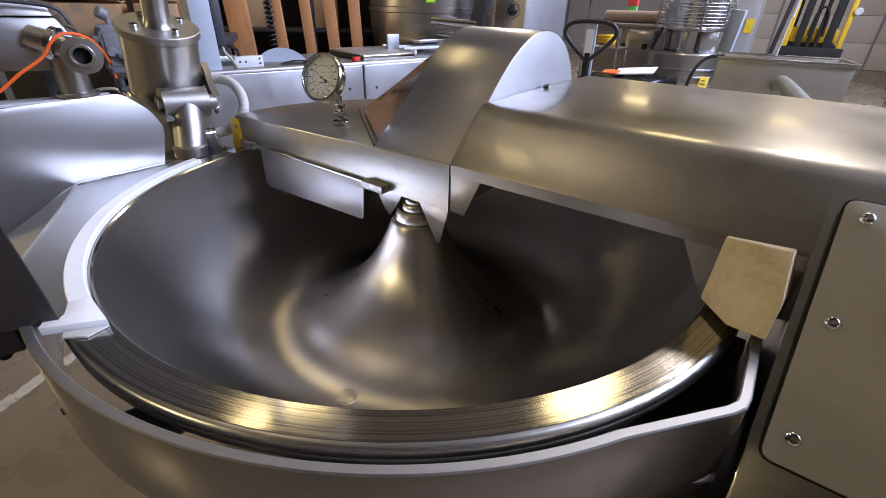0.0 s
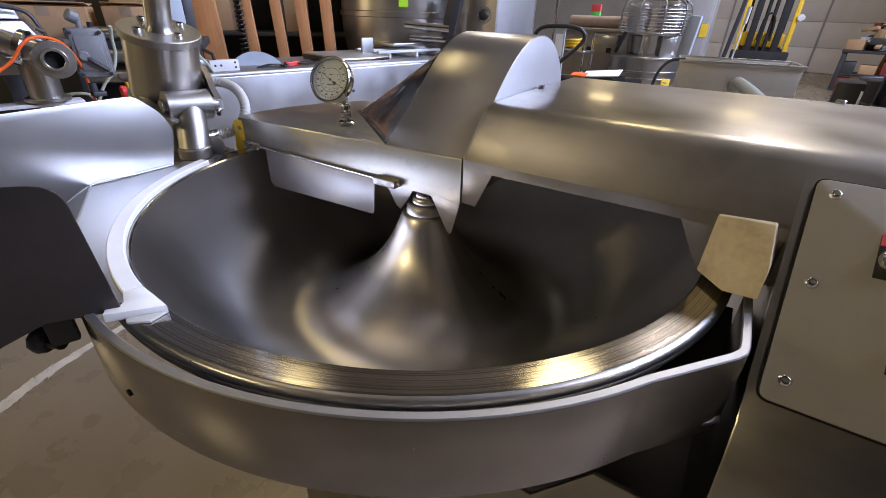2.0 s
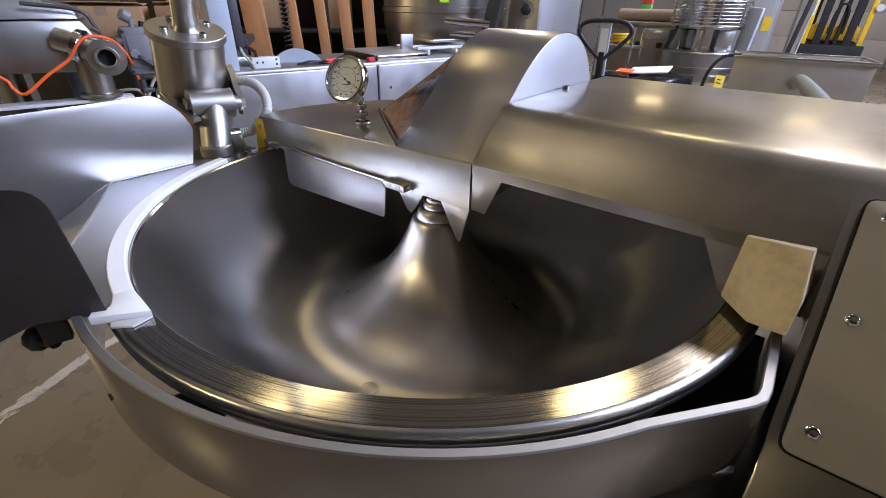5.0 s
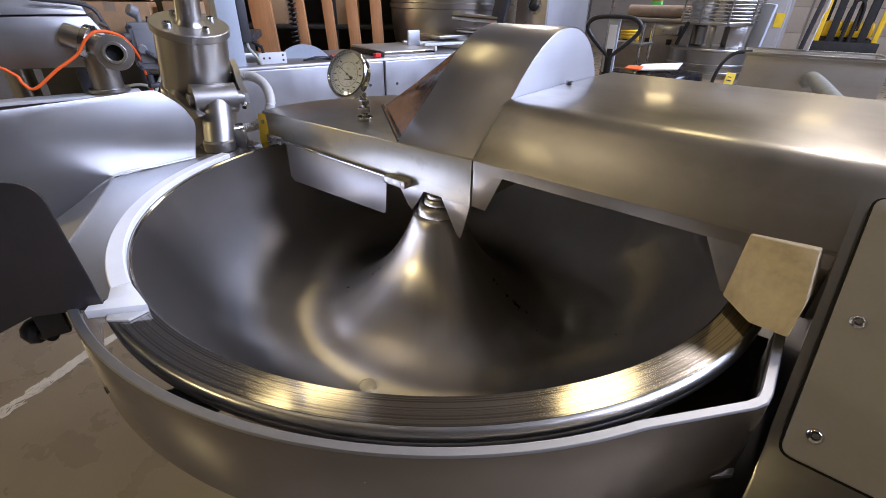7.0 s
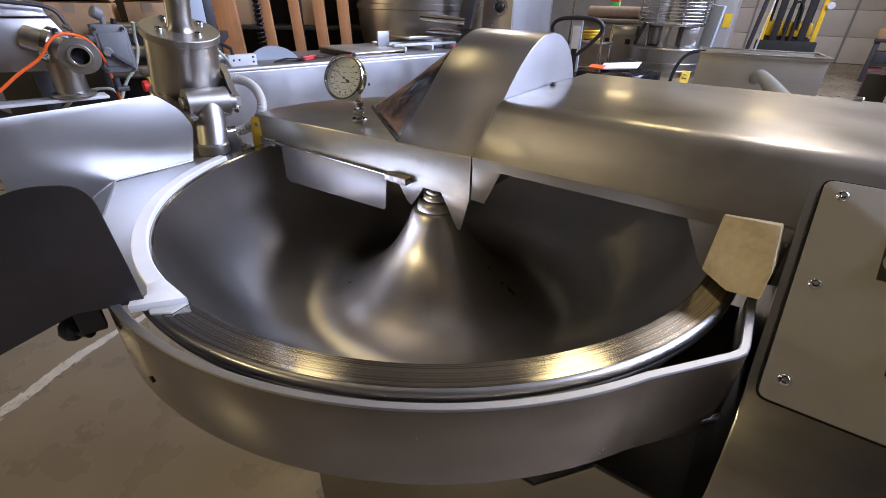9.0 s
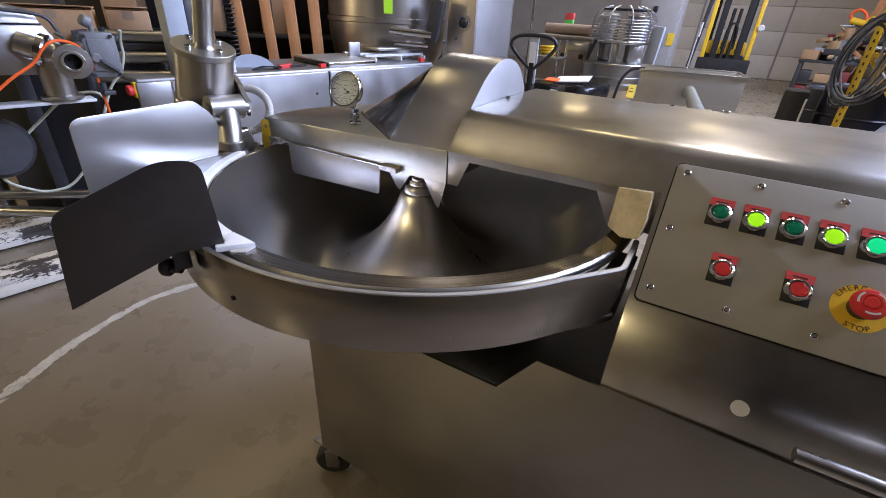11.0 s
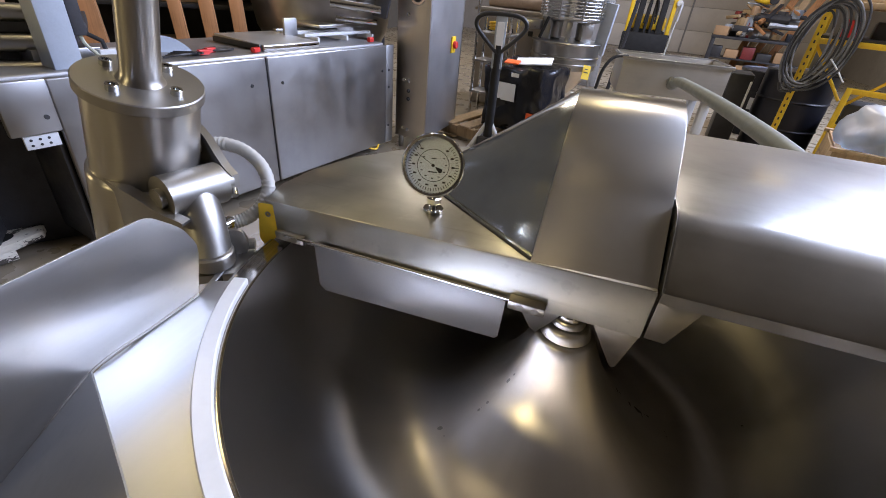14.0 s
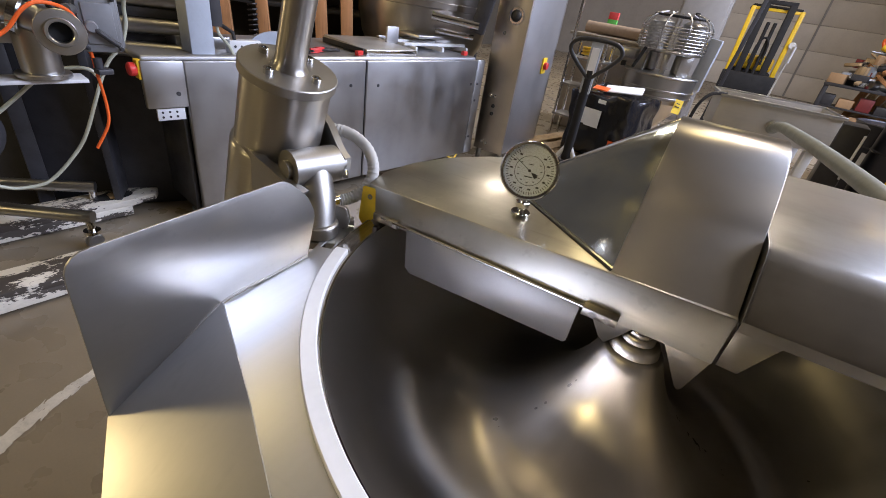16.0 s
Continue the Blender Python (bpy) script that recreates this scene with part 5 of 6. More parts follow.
part("cross_beam", bm_tube(rel((-2.64, 0.22, 0.02), (-2.64, 0.20, 0.42)), 0.03, 4), GREY_STEEL, pump)
part("motor", bm_cyl(0.13, 0.4, rel((-2.5, -0.1, 0.55))[0], (0, 90, 0), 0.02), DARK_METAL, pump)
cord = thing("extension_cord", "bright orange power cord draped over the pump", "cord", PO)
CORD = rel((-1.99, -0.40, 0.86), (-1.93, -0.22, 0.885), (-1.90, -0.158, 0.852), (-1.89, -0.148, 0.822), (-1.872, -0.122, 0.803), (-1.852, -0.042, 0.862), (-1.835, 0.034, 0.912), (-1.818, 0.075, 0.965), (-1.815, 0.115, 0.990), (-1.825, 0.168, 0.985), (-1.875, 0.225, 0.955), (-1.93, 0.272, 0.887), (-1.955, 0.288, 0.819), (-1.972, 0.298, 0.747), (-1.987, 0.310, 0.640), (-1.989, 0.305, 0.569), (-1.998, 0.282, 0.515), (-2.010, 0.251, 0.463))
part("cord_run", bm_tube(smooth_path(CORD, 7), 0.0056, 10), ORANGE, cord)
hose = thing("air_hose", "pale green air hose hanging in a loop", "hose", PO)
HOSE_A = rel((-1.94, 0.43, 1.02), (-1.975, 0.436, 0.965), (-1.986, 0.437, 0.909), (-1.998, 0.412, 0.836), (-2.016, 0.370, 0.785), (-2.029, 0.338, 0.725), (-2.045, 0.299, 0.629), (-2.063, 0.250, 0.510), (-2.080, 0.201, 0.431), (-2.106, 0.113, 0.338), (-2.124, 0.046, 0.316), (-2.14, -0.03, 0.332), (-2.15, -0.12, 0.42), (-2.13, -0.03, 0.55), (-2.111, 0.096, 0.659), (-2.101, 0.132, 0.692), (-2.085, 0.185, 0.733), (-2.062, 0.251, 0.752), (-2.043, 0.303, 0.748), (-2.035, 0.325, 0.722))
part("hose_run", bm_tube(smooth_path(HOSE_A, 6), 0.0068, 10), HOSE_PALE, hose)
for x, y, z, sx, sy, sz, rz in ((-2.62, 0.46, 0.94, 0.3, 0.34, 0.145, -28), (-2.50, 0.76, 0.94, 0.26, 0.20, 0.15, -25)):
    bx = thing("cardboard_box", "plain brown cardboard box on the stand behind", "box", (x, y, 0), "cardboard boxes", rz=rz)
    part("carton", bm_box(sx, sy, sz, (0, 0, z + sz / 2), 0.006), CARD, bx)
    part("top_flap", bm_box(sx / 2 - 0.004, sy, 0.004, (sx / 4, 0, z + sz + 0.012), 0.001, (0, -5, 0)), CARD, bx)
    part("top_flap", bm_box(sx / 2 - 0.004, sy, 0.004, (-sx / 4, 0, z + sz + 0.008), 0.001, (0, 3, 0)), CARD, bx)
    part("tape", bm_box(sx + 0.004, 0.05, 0.04, (0, 0, z + sz - 0.022), 0), BROWN_CLOTH, bx)
shelf = thing("plain_bench", "dark bench under the cardboard boxes", "bench", (-2.6, 0.6, 0), rz=-35)
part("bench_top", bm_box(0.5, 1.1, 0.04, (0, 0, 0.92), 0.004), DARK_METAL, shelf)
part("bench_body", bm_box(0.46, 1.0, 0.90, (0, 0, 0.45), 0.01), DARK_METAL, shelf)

# ---- forks and rolling stand on the floor ----
truck = thing("pallet_truck_forks", "worn white pallet truck forks with scraped paint", "pallet truck", (-1.90, -0.1, 0), rz=-9)


def fork_blade(dx, tip):
    pts = [(dx - 0.08, -1.3, 0.055), (dx + 0.08, -1.3, 0.055), (dx + 0.08, tip - 0.14, 0.055), (dx + 0.055, tip - 0.03, 0.055), (dx, tip, 0.055), (dx - 0.055, tip - 0.03, 0.055), (dx - 0.08, tip - 0.14, 0.055)]
    blade = part("fork", bm_prism(pts, (0, 0, 0.035), 0.004), WORN_WHITE, truck)
    part("fork_opening", bm_prism([(dx + 0.045 * math.cos(a), tip - 0.2 + 0.085 * math.sin(a), 0.0885) for a in (k * math.pi / 10 for k in range(20))], (0, 0, 0.003)), BLACK_GAP, blade)
    part("load_roller", bm_cyl(0.037, 0.07, (dx - 0.035, tip - 0.2, 0.06), (0, 90, 0), 0.006, 20), PALLET_WOOD, blade)
    for s in (-0.078, 0.078):
        part("fork_flange", bm_box(0.008, 1.05 + tip, 0.045, (dx + s, (tip - 1.35) / 2, 0.035), 0.002), WORN_WHITE, blade)


fork_blade(0.0, 0.60)
fork_blade(-0.52, 0.62)
stand = thing("rolling_stand", "stainless tube stand on small casters", "stand", (-2.3, 0.1, 0))
for x0, y0, x1, y1 in ((-0.35, -0.40, 0.235, 0.09), (-0.42, -0.25, -0.05, 0.235)):
    leg = part("stand_leg", bm_tube([(x0, y0, 0.20), (x1, y1, 0.155)], 0.026, 18), STEEL_X, stand)
    part("caster_stem", bm_cyl(0.016, 0.06, (x1 - 0.02, y1 - 0.01, 0.085), seg=14), CHROME, leg)
    part("caster_wheel", bm_cyl(0.034, 0.028, (x1 - 0.034, y1 - 0.01, 0.034), (0, 90, 0), 0.006, 20), STEEL_DULL, leg)
    part("caster_plate", bm_cyl(0.032, 0.014, (x1 - 0.02, y1 - 0.01, 0.075), seg=18), CHROME, leg)
part("stand_hub", bm_cyl(0.06, 0.8, (-0.58, -0.1, 0.0), bevel=0.006), STEEL_X, stand)

# ---- pallet, wrapped load and pallet jack ----
pal = thing("wood_pallet", "plain wooden pallet on the floor", "pallet", (-0.72, 3.62, 0), rz=-16)
for k in range(6):
    part("deck_board", bm_box(0.12, 1.0, 0.02, (-0.45 + 0.18 * k, 0, 0.125), 0.003), PALLET_SHADED, pal)
for k in range(3):
    part("stringer", bm_box(1.05, 0.06, 0.085, (0, -0.45 + 0.45 * k, 0.0725), 0.003), PALLET_SHADED, pal)
for k in range(3):
    part("bottom_board", bm_box(0.12, 1.0, 0.02, (-0.42 + 0.42 * k, 0, 0.02), 0.003), PALLET_SHADED, pal)
load = thing("wrapped_load", "black crate wrapped in shiny film with papers on top", "crate", (-0.69, 3.55, 0.136), rz=-16)


def crumpled(sx, sy, sz, seed, amp):
    bm = bm_box(sx, sy, sz, (0, 0, sz / 2), 0.02)
    bmesh.ops.subdivide_edges(bm, edges=list(bm.edges), cuts=11, use_grid_fill=True)
    for v in bm.verts:
        if v.co.z > 0.01:
            v.co += noise.noise_vector(v.co * 7 + Vector((seed, 0, 0))) * amp + noise.noise_vector(v.co * 23 + Vector((seed, 5, 0))) * (amp * 0.45)
    return bm


part("wrap", crumpled(0.54, 0.52, 0.52, 3, 0.03), SHINY_FILM, load, smooth=50)
part("label_sheet", bm_box(0.20, 0.004, 0.14, (-0.06, -0.275, 0.32), 0, (3, 0, 0)), PAPER, load)
part("label_sheet", bm_box(0.07, 0.004, 0.03, (0.02, -0.275, 0.46), 0, (3, 0, 0)), PAPER, load)
part("papers", bm_box(0.30, 0.20, 0.01, (0.06, -0.05, 0.555), 0.002, (8, -6, 20)), PAPER, load)
part("orange_label", bm_box(0.12, 0.08, 0.012, (-0.06, -0.20, 0.545), 0.003, (12, 0, 10)), ORANGE, load)
part("orange_label", bm_box(0.06, 0.004, 0.06, (0.20, -0.275, 0.16), 0, (0, 0, 0)), ORANGE, load)
jack = thing("pallet_jack", "pallet jack with black loop handle standing upright", "pallet jack", (-0.80, 2.80, 0), rz=12)
part("shaft", bm_tube([(0, 0.08, 0.14), (0, -0.04, 0.86)], 0.034, 16), MATT_BLACK, jack)
part("handle_head", bm_box(0.075, 0.035, 0.36, (0, -0.05, 0.88), 0.008, (9, 0, 0)), GREY_STEEL, jack)
part("handle_mark", bm_box(0.05, 0.004, 0.17, (0, -0.0745, 0.915), 0, (9, 0, 0)), PAPER, jack)
part("loop_handle", bm_tube(smooth_path([(0, -0.05, 0.80), (-0.11, -0.065, 0.90), (-0.165, -0.075, 0.97), (-0.15, -0.085, 1.02), (-0.08, -0.09, 1.045), (0.08, -0.09, 1.045), (0.15, -0.085, 1.02), (0.165, -0.075, 0.97), (0.11, -0.065, 0.90), (0, -0.05, 0.80)], 6), 0.014, 12), BLACK, jack)
for sx in (-0.10, 0.10):
    part("a_frame_leg", bm_tube([(0, 0.06, 0.32), (sx * 1.5, 0.06, 0.06)], 0.018, 10), WHITE_PAINT, jack)
part("pump_base", bm_box(0.16, 0.14, 0.16, (0, 0.10, 0.11), 0.01), DARK_METAL, jack)
part("steer_wheel", bm_cyl(0.08, 0.10, (-0.05, 0.06, 0.08), (0, 90, 0), 0.01, 24), RUBBER, jack)

# ---- shaker, cabinets and tank ----
shk = thing("vibrating_sifter", "round stainless hopper sifter with two motors under a domed wire cage", "sifter", (-0.53, 4.62, 0.136))
part("hopper_cone", bm_lathe([(0.07, 0.10), (0.075, 0.10), (0.30, 0.36), (0.33, 0.40), (0.33, 0.44)], 56), STEEL_X, shk, "smooth cone running down to the outlet")
part("lower_drum", bm_lathe([(0.33, 0.44), (0.348, 0.445), (0.348, 0.458), (0.335, 0.462), (0.335, 0.50), (0.35, 0.505), (0.35, 0.52), (0.338, 0.524)], 56), STEEL_X, shk)
part("upper_drum", bm_lathe([(0.338, 0.524), (0.338, 0.628), (0.35, 0.632), (0.355, 0.642), (0.35, 0.65), (0.33, 0.652), (0.0, 0.652)], 56), STEEL_X, shk, "polished drum with a rolled rim")
part("outlet", bm_cyl(0.07, 0.09, (0, 0, 0.012), bevel=0.004, seg=28), STEEL_X, shk)
for k in range(3):
    a = radians(20 + 120 * k)
    part("stand_leg", bm_tube([(0.30 * math.cos(a), 0.30 * math.sin(a), 0.42), (0.33 * math.cos(a), 0.33 * math.sin(a), 0.002)], 0.016, 12), STEEL_DULL, shk)
for x, y, w in ((-0.20, -0.16, 0.10), (0.02, -0.22, 0.05), (0.19, -0.15, 0.11), (-0.16, 0.16, 0.10), (0.18, 0.16, 0.10)):
    part("support_plate", bm_box(w, 0.014, 0.185, (x, y, 0.744), 0.003, (0, 0, 30 * x / 0.2)), STEEL_X, shk)
for x in (-0.13, 0.13):
    part("drive_coupling", bm_cyl(0.06, 0.17, (x, 0.0, 0.655), bevel=0.01, seg=28), STEEL_DULL, shk)
part("motor_plate", bm_cyl(0.29, 0.022, (0, 0, 0.832), bevel=0.004, seg=56), STEEL_X, shk)
for x in (-0.145, 0.145):
    fins = [(0.0, 0.856)]
    for k in range(9):
        z = 0.858 + 0.024 * k
        fins += [(0.118, z), (0.118, z + 0.011), (0.104, z + 0.012), (0.104, z + 0.023)]
    fins += [(0.108, 1.085), (0.07, 1.11), (0.0, 1.115)]
    part("motor", moved(bm_lathe(fins, 40), pose(x, 0, 0)), STEEL_DULL, shk, "finned electric motor")
for k in range(8):
    z = 0.862 + 0.027 * k
    part("cage_ring", bm_tube([(0.315 * math.cos(2 * math.pi * i / 44), 0.315 * math.sin(2 * math.pi * i / 44), z) for i in range(45)], 0.0042, 6), STEEL_X, shk)
part("cage_crown", bm_tube([(0.235 * math.cos(2 * math.pi * i / 36), 0.235 * math.sin(2 * math.pi * i / 36), 1.142) for i in range(37)], 0.008, 8), MATT_BLACK, shk)
for k in range(9):
    a = 2 * math.pi * k / 9 + 0.25
    part("cage_bar", bm_tube(smooth_path([(r * math.cos(a), r * math.sin(a), z) for r, z in ((0.318, 0.845), (0.318, 0.95), (0.316, 1.05), (0.285, 1.11), (0.225, 1.15), (0.14, 1.175))], 4), 0.0075, 8), STEEL_X, shk)
part("side_tray", bm_box(0.24, 0.16, 0.085, (-0.38, -0.14, 0.775), 0.012), STEEL_X, shk, "small stainless side box")
part("latch_arm", bm_box(0.03, 0.03, 0.20, (-0.215, -0.26, 0.76), 0.006, (0, 18, 0)), MATT_BLACK, shk)
part("control_box", bm_box(0.12, 0.04, 0.46, (0.345, -0.04, 0.78), 0.008, (0, 5, -20)), GREY_STEEL, shk)
part("yellow_label", bm_box(0.075, 0.004, 0.13, (0.27, -0.262, 0.405), 0, (-18, 8, 20)), YELLOW_TAG, shk)
for k, (w, z) in enumerate(((0.03, 0.435), (0.042, 0.405), (0.024, 0.378))):
    part("label_mark", bm_box(w, 0.003, 0.008, (0.268, -0.268 + 0.009 * (k - 1), z), 0, (-18, 8, 20)), BLACK, shk)
skid = thing("timber_skid", "low pale timber skid under the sifter", "pallet", (-0.46, 4.50, 0), rz=-10)
for k in range(7):
    part("deck_board", bm_box(0.135, 1.05, 0.022, (-0.45 + 0.15 * k, 0, 0.124), 0.003), PALLET_WOOD, skid)
for y in (-0.46, 0.0, 0.46):
    part("stringer", bm_box(1.04, 0.07, 0.112, (0, y, 0.0565), 0.004), PALLET_SHADED, skid)

cab = thing("stainless_cabinet", "stainless floor cabinet with black latches", "cabinet", (-1.12, 4.95, 0), rz=-8)
part("body", bm_box(0.78, 0.5, 0.96, (0, 0, 0.49), 0.008), CABINET_GREY, cab)
part("worktop", bm_box(0.84, 0.56, 0.03, (0, 0, 0.985), 0.005), CABINET_GREY, cab)
for sx in (-0.22, 0.02, 0.24):
    part("latch", bm_box(0.05, 0.03, 0.05, (sx, -0.262, 0.80), 0.005), BLACK, cab)
part("drawer_front", bm_box(0.74, 0.012, 0.36, (0, -0.256, 0.74), 0.004), CABINET_GREY, cab)
part("drawer_front", bm_box(0.74, 0.012, 0.44, (0, -0.256, 0.30), 0.004), CABINET_GREY, cab)
carton = thing("small_carton", "small red and green carton standing on the cabinet", "carton", (-1.25, 5.12, 1.001))
part("green_half", bm_box(0.10, 0.06, 0.16, (0, 0, 0.08), 0.003), GREEN_CARD, carton)
part("red_half", bm_box(0.10, 0.06, 0.07, (0, 0, 0.195), 0.003), RED_LABEL, carton)
roll = thing("cloth_roll", "brown folded cloth roll on the cabinet", "cloth", (-1.12, 4.95, 1.002), rz=-8)
part("fold", joined(bm_tube([(-0.36, 0.0, 0.06), (0.30, 0.0, 0.06)], 0.058, 20), bm_box(0.6, 0.2, 0.05, (0.0, 0.12, 0.03), 0.02)), BROWN_CLOTH, roll)
crack = thing("wire_trolley", "stainless wire shelf trolley beside the sifter", "trolley", (-1.17, 4.22, 0), rz=-8)
for k in range(4):
    part("trolley_post", bm_cyl(0.016, 1.5 if k == 0 else 0.95, (-0.17 + 0.34 * (k % 2), -0.1 + 0.2 * (k // 2), 0.02), seg=12), CHROME, crack)
for z in (0.25, 0.55, 0.80):
    part("trolley_shelf", bm_box(0.38, 0.24, 0.02, (0, 0, z), 0.004), STEEL_DULL, crack)
part("yellow_cable", bm_tube([(0.08 * math.cos(k * 0.5), 0.07 * math.sin(k * 0.5), 0.83 + 0.002 * k) for k in range(40)], 0.012, 8), YELLOW, crack)

tank = thing("stainless_trough", "open rectangular stainless trough on white legs", "trough", (0.025, 2.60, 0), rz=7.5)
for x0, y0, sx, sy in ((0.305, 0.0, 0.61, 0.006), (0.305, 0.36, 0.61, 0.006), (0.003, 0.18, 0.006, 0.36), (0.607, 0.18, 0.006, 0.36)):
    part("trough_wall", bm_box(sx, sy, 0.195, (x0, y0, 0.795), 0.0015), STEEL_TROUGH, tank)
part("trough_floor", bm_box(0.60, 0.35, 0.006, (0.305, 0.18, 0.70), 0.001), STEEL_DULL, tank)
for y0, sx, sy, x0 in ((-0.010, 0.636, 0.014, 0.305), (0.370, 0.636, 0.014, 0.305), (0.18, 0.014, 0.366, -0.006), (0.18, 0.014, 0.366, 0.616)):
    part("trough_rim", bm_box(sx, sy, 0.016, (x0, y0, 0.896), 0.004), STEEL_X, tank)
for k in range(4):
    part("trough_leg", bm_box(0.05, 0.05, 0.70, (0.05 + 0.5 * (k % 2), 0.04 + 0.28 * (k // 2), 0.35), 0.004), WHITE_PAINT, tank)
part("hose_socket", bm_cyl(0.034, 0.03, (0.31, 0.0, 0.785), (90, 0, 0), 0.006), STEEL_DULL, tank)
part("rod", bm_tube([(0.29, 0.34, 0.90), (0.30, 0.34, 1.16)], 0.005, 8), WHITE_PAINT, tank)
part("rod_tip", bm_tube([(0.30, 0.34, 1.10), (0.303, 0.34, 1.19)], 0.011, 10), WHITE_PAINT, tank)
part("black_lead", bm_tube(smooth_path([(0.02, 0.0, 0.905), (-0.06, -0.02, 0.89), (-0.11, -0.05, 0.82), (-0.13, -0.07, 0.70), (-0.16, -0.10, 0.55)], 6), 0.010, 8), BLACK, tank)
duct = thing("grey_duct_hose", "smooth grey suction hose from the trough", "hose", (0, 0, 0))
part("hose_body", bm_tube(smooth_path([(0.328, 2.61, 0.775), (0.331, 2.55, 0.785), (0.336, 2.49, 0.806), (0.346, 2.40, 0.822), (0.362, 2.25, 0.832), (0.41, 1.60, 0.865), (0.47, 1.0, 0.875), (0.52, 0.62, 0.85), (0.53, 0.46, 0.80), (0.53, 0.435, 0.74)], 8), 0.027, 20), HOSE_DARK, duct)

# ---- far end: forklift, cabinets, rack ----
lift = thing("forklift", "yellow forklift with black mast parked by the far door", "forklift", (0.44, 10.3, 0), rz=2)
for sx in (-0.21, 0.21):
    part("mast_channel", bm_box(0.11, 0.12, 1.74, (sx, 0, 0.93), 0.01), MATT_BLACK, lift)
for sx in (-0.39, 0.39):
    part("guard_post", bm_box(0.075, 0.07, 1.30, (sx, 0.05, 1.08), 0.01), YELLOW, lift)
part("carriage", bm_box(0.92, 0.12, 0.38, (0, -0.12, 0.44), 0.02), MATT_BLACK, lift)
part("body", bm_box(0.70, 1.3, 0.25, (0, 0.9, 0.80), 0.05), YELLOW, lift)
part("mast_crossbar", bm_box(0.53, 0.08, 0.07, (0, 0.0, 1.815), 0.01), MATT_BLACK, lift)
part("guard_crossbar", bm_box(0.86, 0.06, 0.05, (0, 0.06, 1.70), 0.008), YELLOW, lift)
part("chassis", bm_box(0.74, 1.3, 0.5, (0, 0.9, 0.42), 0.04), MATT_BLACK, lift)
for sx in (-0.06, 0.05):
    part("lift_cylinder", bm_cyl(0.03, 1.2, (sx, -0.02, 0.3), seg=16), MATT_BLACK, lift)
part("hydraulic_hose", bm_tube(smooth_path([(-0.10, -0.05, 0.8), (-0.08, -0.08, 1.15), (0.0, -0.08, 1.25), (0.08, -0.08, 1.15), (0.10, -0.05, 0.8)], 6), 0.018, 8), MATT_BLACK, lift)
part("overhead_guard", bm_box(0.80, 1.1, 0.05, (0, 0.74, 1.75), 0.015), MATT_BLACK, lift)
for sx in (-0.33, 0.33):
    part("rear_post", bm_box(0.06, 0.06, 0.84, (sx, 1.24, 1.32), 0.01), MATT_BLACK, lift)
for sx in (-0.34, 0.34):
    part("wheel", bm_cyl(0.20, 0.14, (sx - 0.07, 0.45, 0.20), (0, 90, 0), 0.03, 28), RUBBER, lift)
    part("fork_arm", bm_box(0.10, 0.9, 0.04, (sx * 0.7, -0.55, 0.06), 0.01), MATT_BLACK, lift)
part("work_lamp", bm_cyl(0.06, 0.06, (0.46, 0.02, 1.19), (90, 0, 0), 0.015, 24), WHITE_PAINT, lift, "round white work lamp")
cabf = thing("steel_locker", "tall pale grey steel locker with a yellow label", "locker", (-0.52, 7.2, 0))
part("locker_body", bm_box(0.6, 0.5, 1.9, (0, 0, 0.95), 0.01), LOCKER_GREY, cabf)
part("locker_door", bm_box(0.54, 0.02, 1.8, (0, -0.26, 0.95), 0.005), LOCKER_GREY, cabf)
part("label_plate", bm_box(0.09, 0.004, 0.16, (0.24, -0.273, 0.98)), YELLOW_TAG, cabf)
part("latch", bm_box(0.06, 0.03, 0.08, (-0.05, -0.28, 1.35), 0.006), BLACK, cabf)
pole = thing("leaning_pole", "dark steel pole leaning against the locker", "pole", (-0.02, 7.0, 0))
part("shaft", moved(bm_box(0.05, 0.08, 2.2, (0, 0, 1.1), 0.004), pose(0, 0, 0, 0, 5, 0)), DARK_METAL, pole)
jug = thing("plastic_jug", "translucent white plastic jug on the pallet", "jug", (-0.32, 4.05, 0.136))
part("jug_body", bm_lathe([(0.0, 0.0), (0.07, 0.0), (0.078, 0.01), (0.078, 0.15), (0.06, 0.19), (0.03, 0.215), (0.026, 0.24), (0.0, 0.24)], 32), BAG, jug)
part("cap", bm_cyl(0.028, 0.02, (0, 0, 0.24), bevel=0.003, seg=20), WHITE_PAINT, jug)

prack = thing("pallet_rack", "yellow steel pallet rack with perforated uprights", "shelving", (1.43, 4.18, 0), rz=-19)
for x, y in ((0, 0), (0.74, 0.0), (0, 0.9), (0.74, 0.9)):
    up = part("upright", bm_box(0.05, 0.045, 2.6, (x, y, 1.3), 0.003), YELLOW, prack)
    if y == 0:
        for k in range(30):
            part("slot", bm_box(0.011, 0.002, 0.022, (x, -0.023, 0.25 + 0.055 * k)), BLACK, up)
for z in (1.03, 1.29):
    for y in (0.0, 0.9):
        part("beam", bm_box(0.69, 0.04, 0.04, (0.37, y, z), 0.004), YELLOW if z < 1.2 else PALLET_WOOD, prack)
    part("deck", bm_box(0.69, 0.86, 0.02, (0.37, 0.45, z + 0.031), 0.002), DARK_METAL if z < 1.2 else PALLET_WOOD, prack)
part("low_post", bm_box(0.04, 0.04, 0.73, (0.36, 0.0, 0.366), 0.003), YELLOW, prack)
part("low_beam", bm_box(0.335, 0.04, 0.04, (0.5475, 0.0, 0.71), 0.003), YELLOW, prack)
part("low_deck", bm_box(0.33, 0.80, 0.02, (0.545, 0.44, 0.46), 0.002), DARK_METAL, prack)
part("low_beam", bm_box(0.335, 0.04, 0.04, (0.5475, 0.0, 0.43), 0.003), YELLOW, prack)
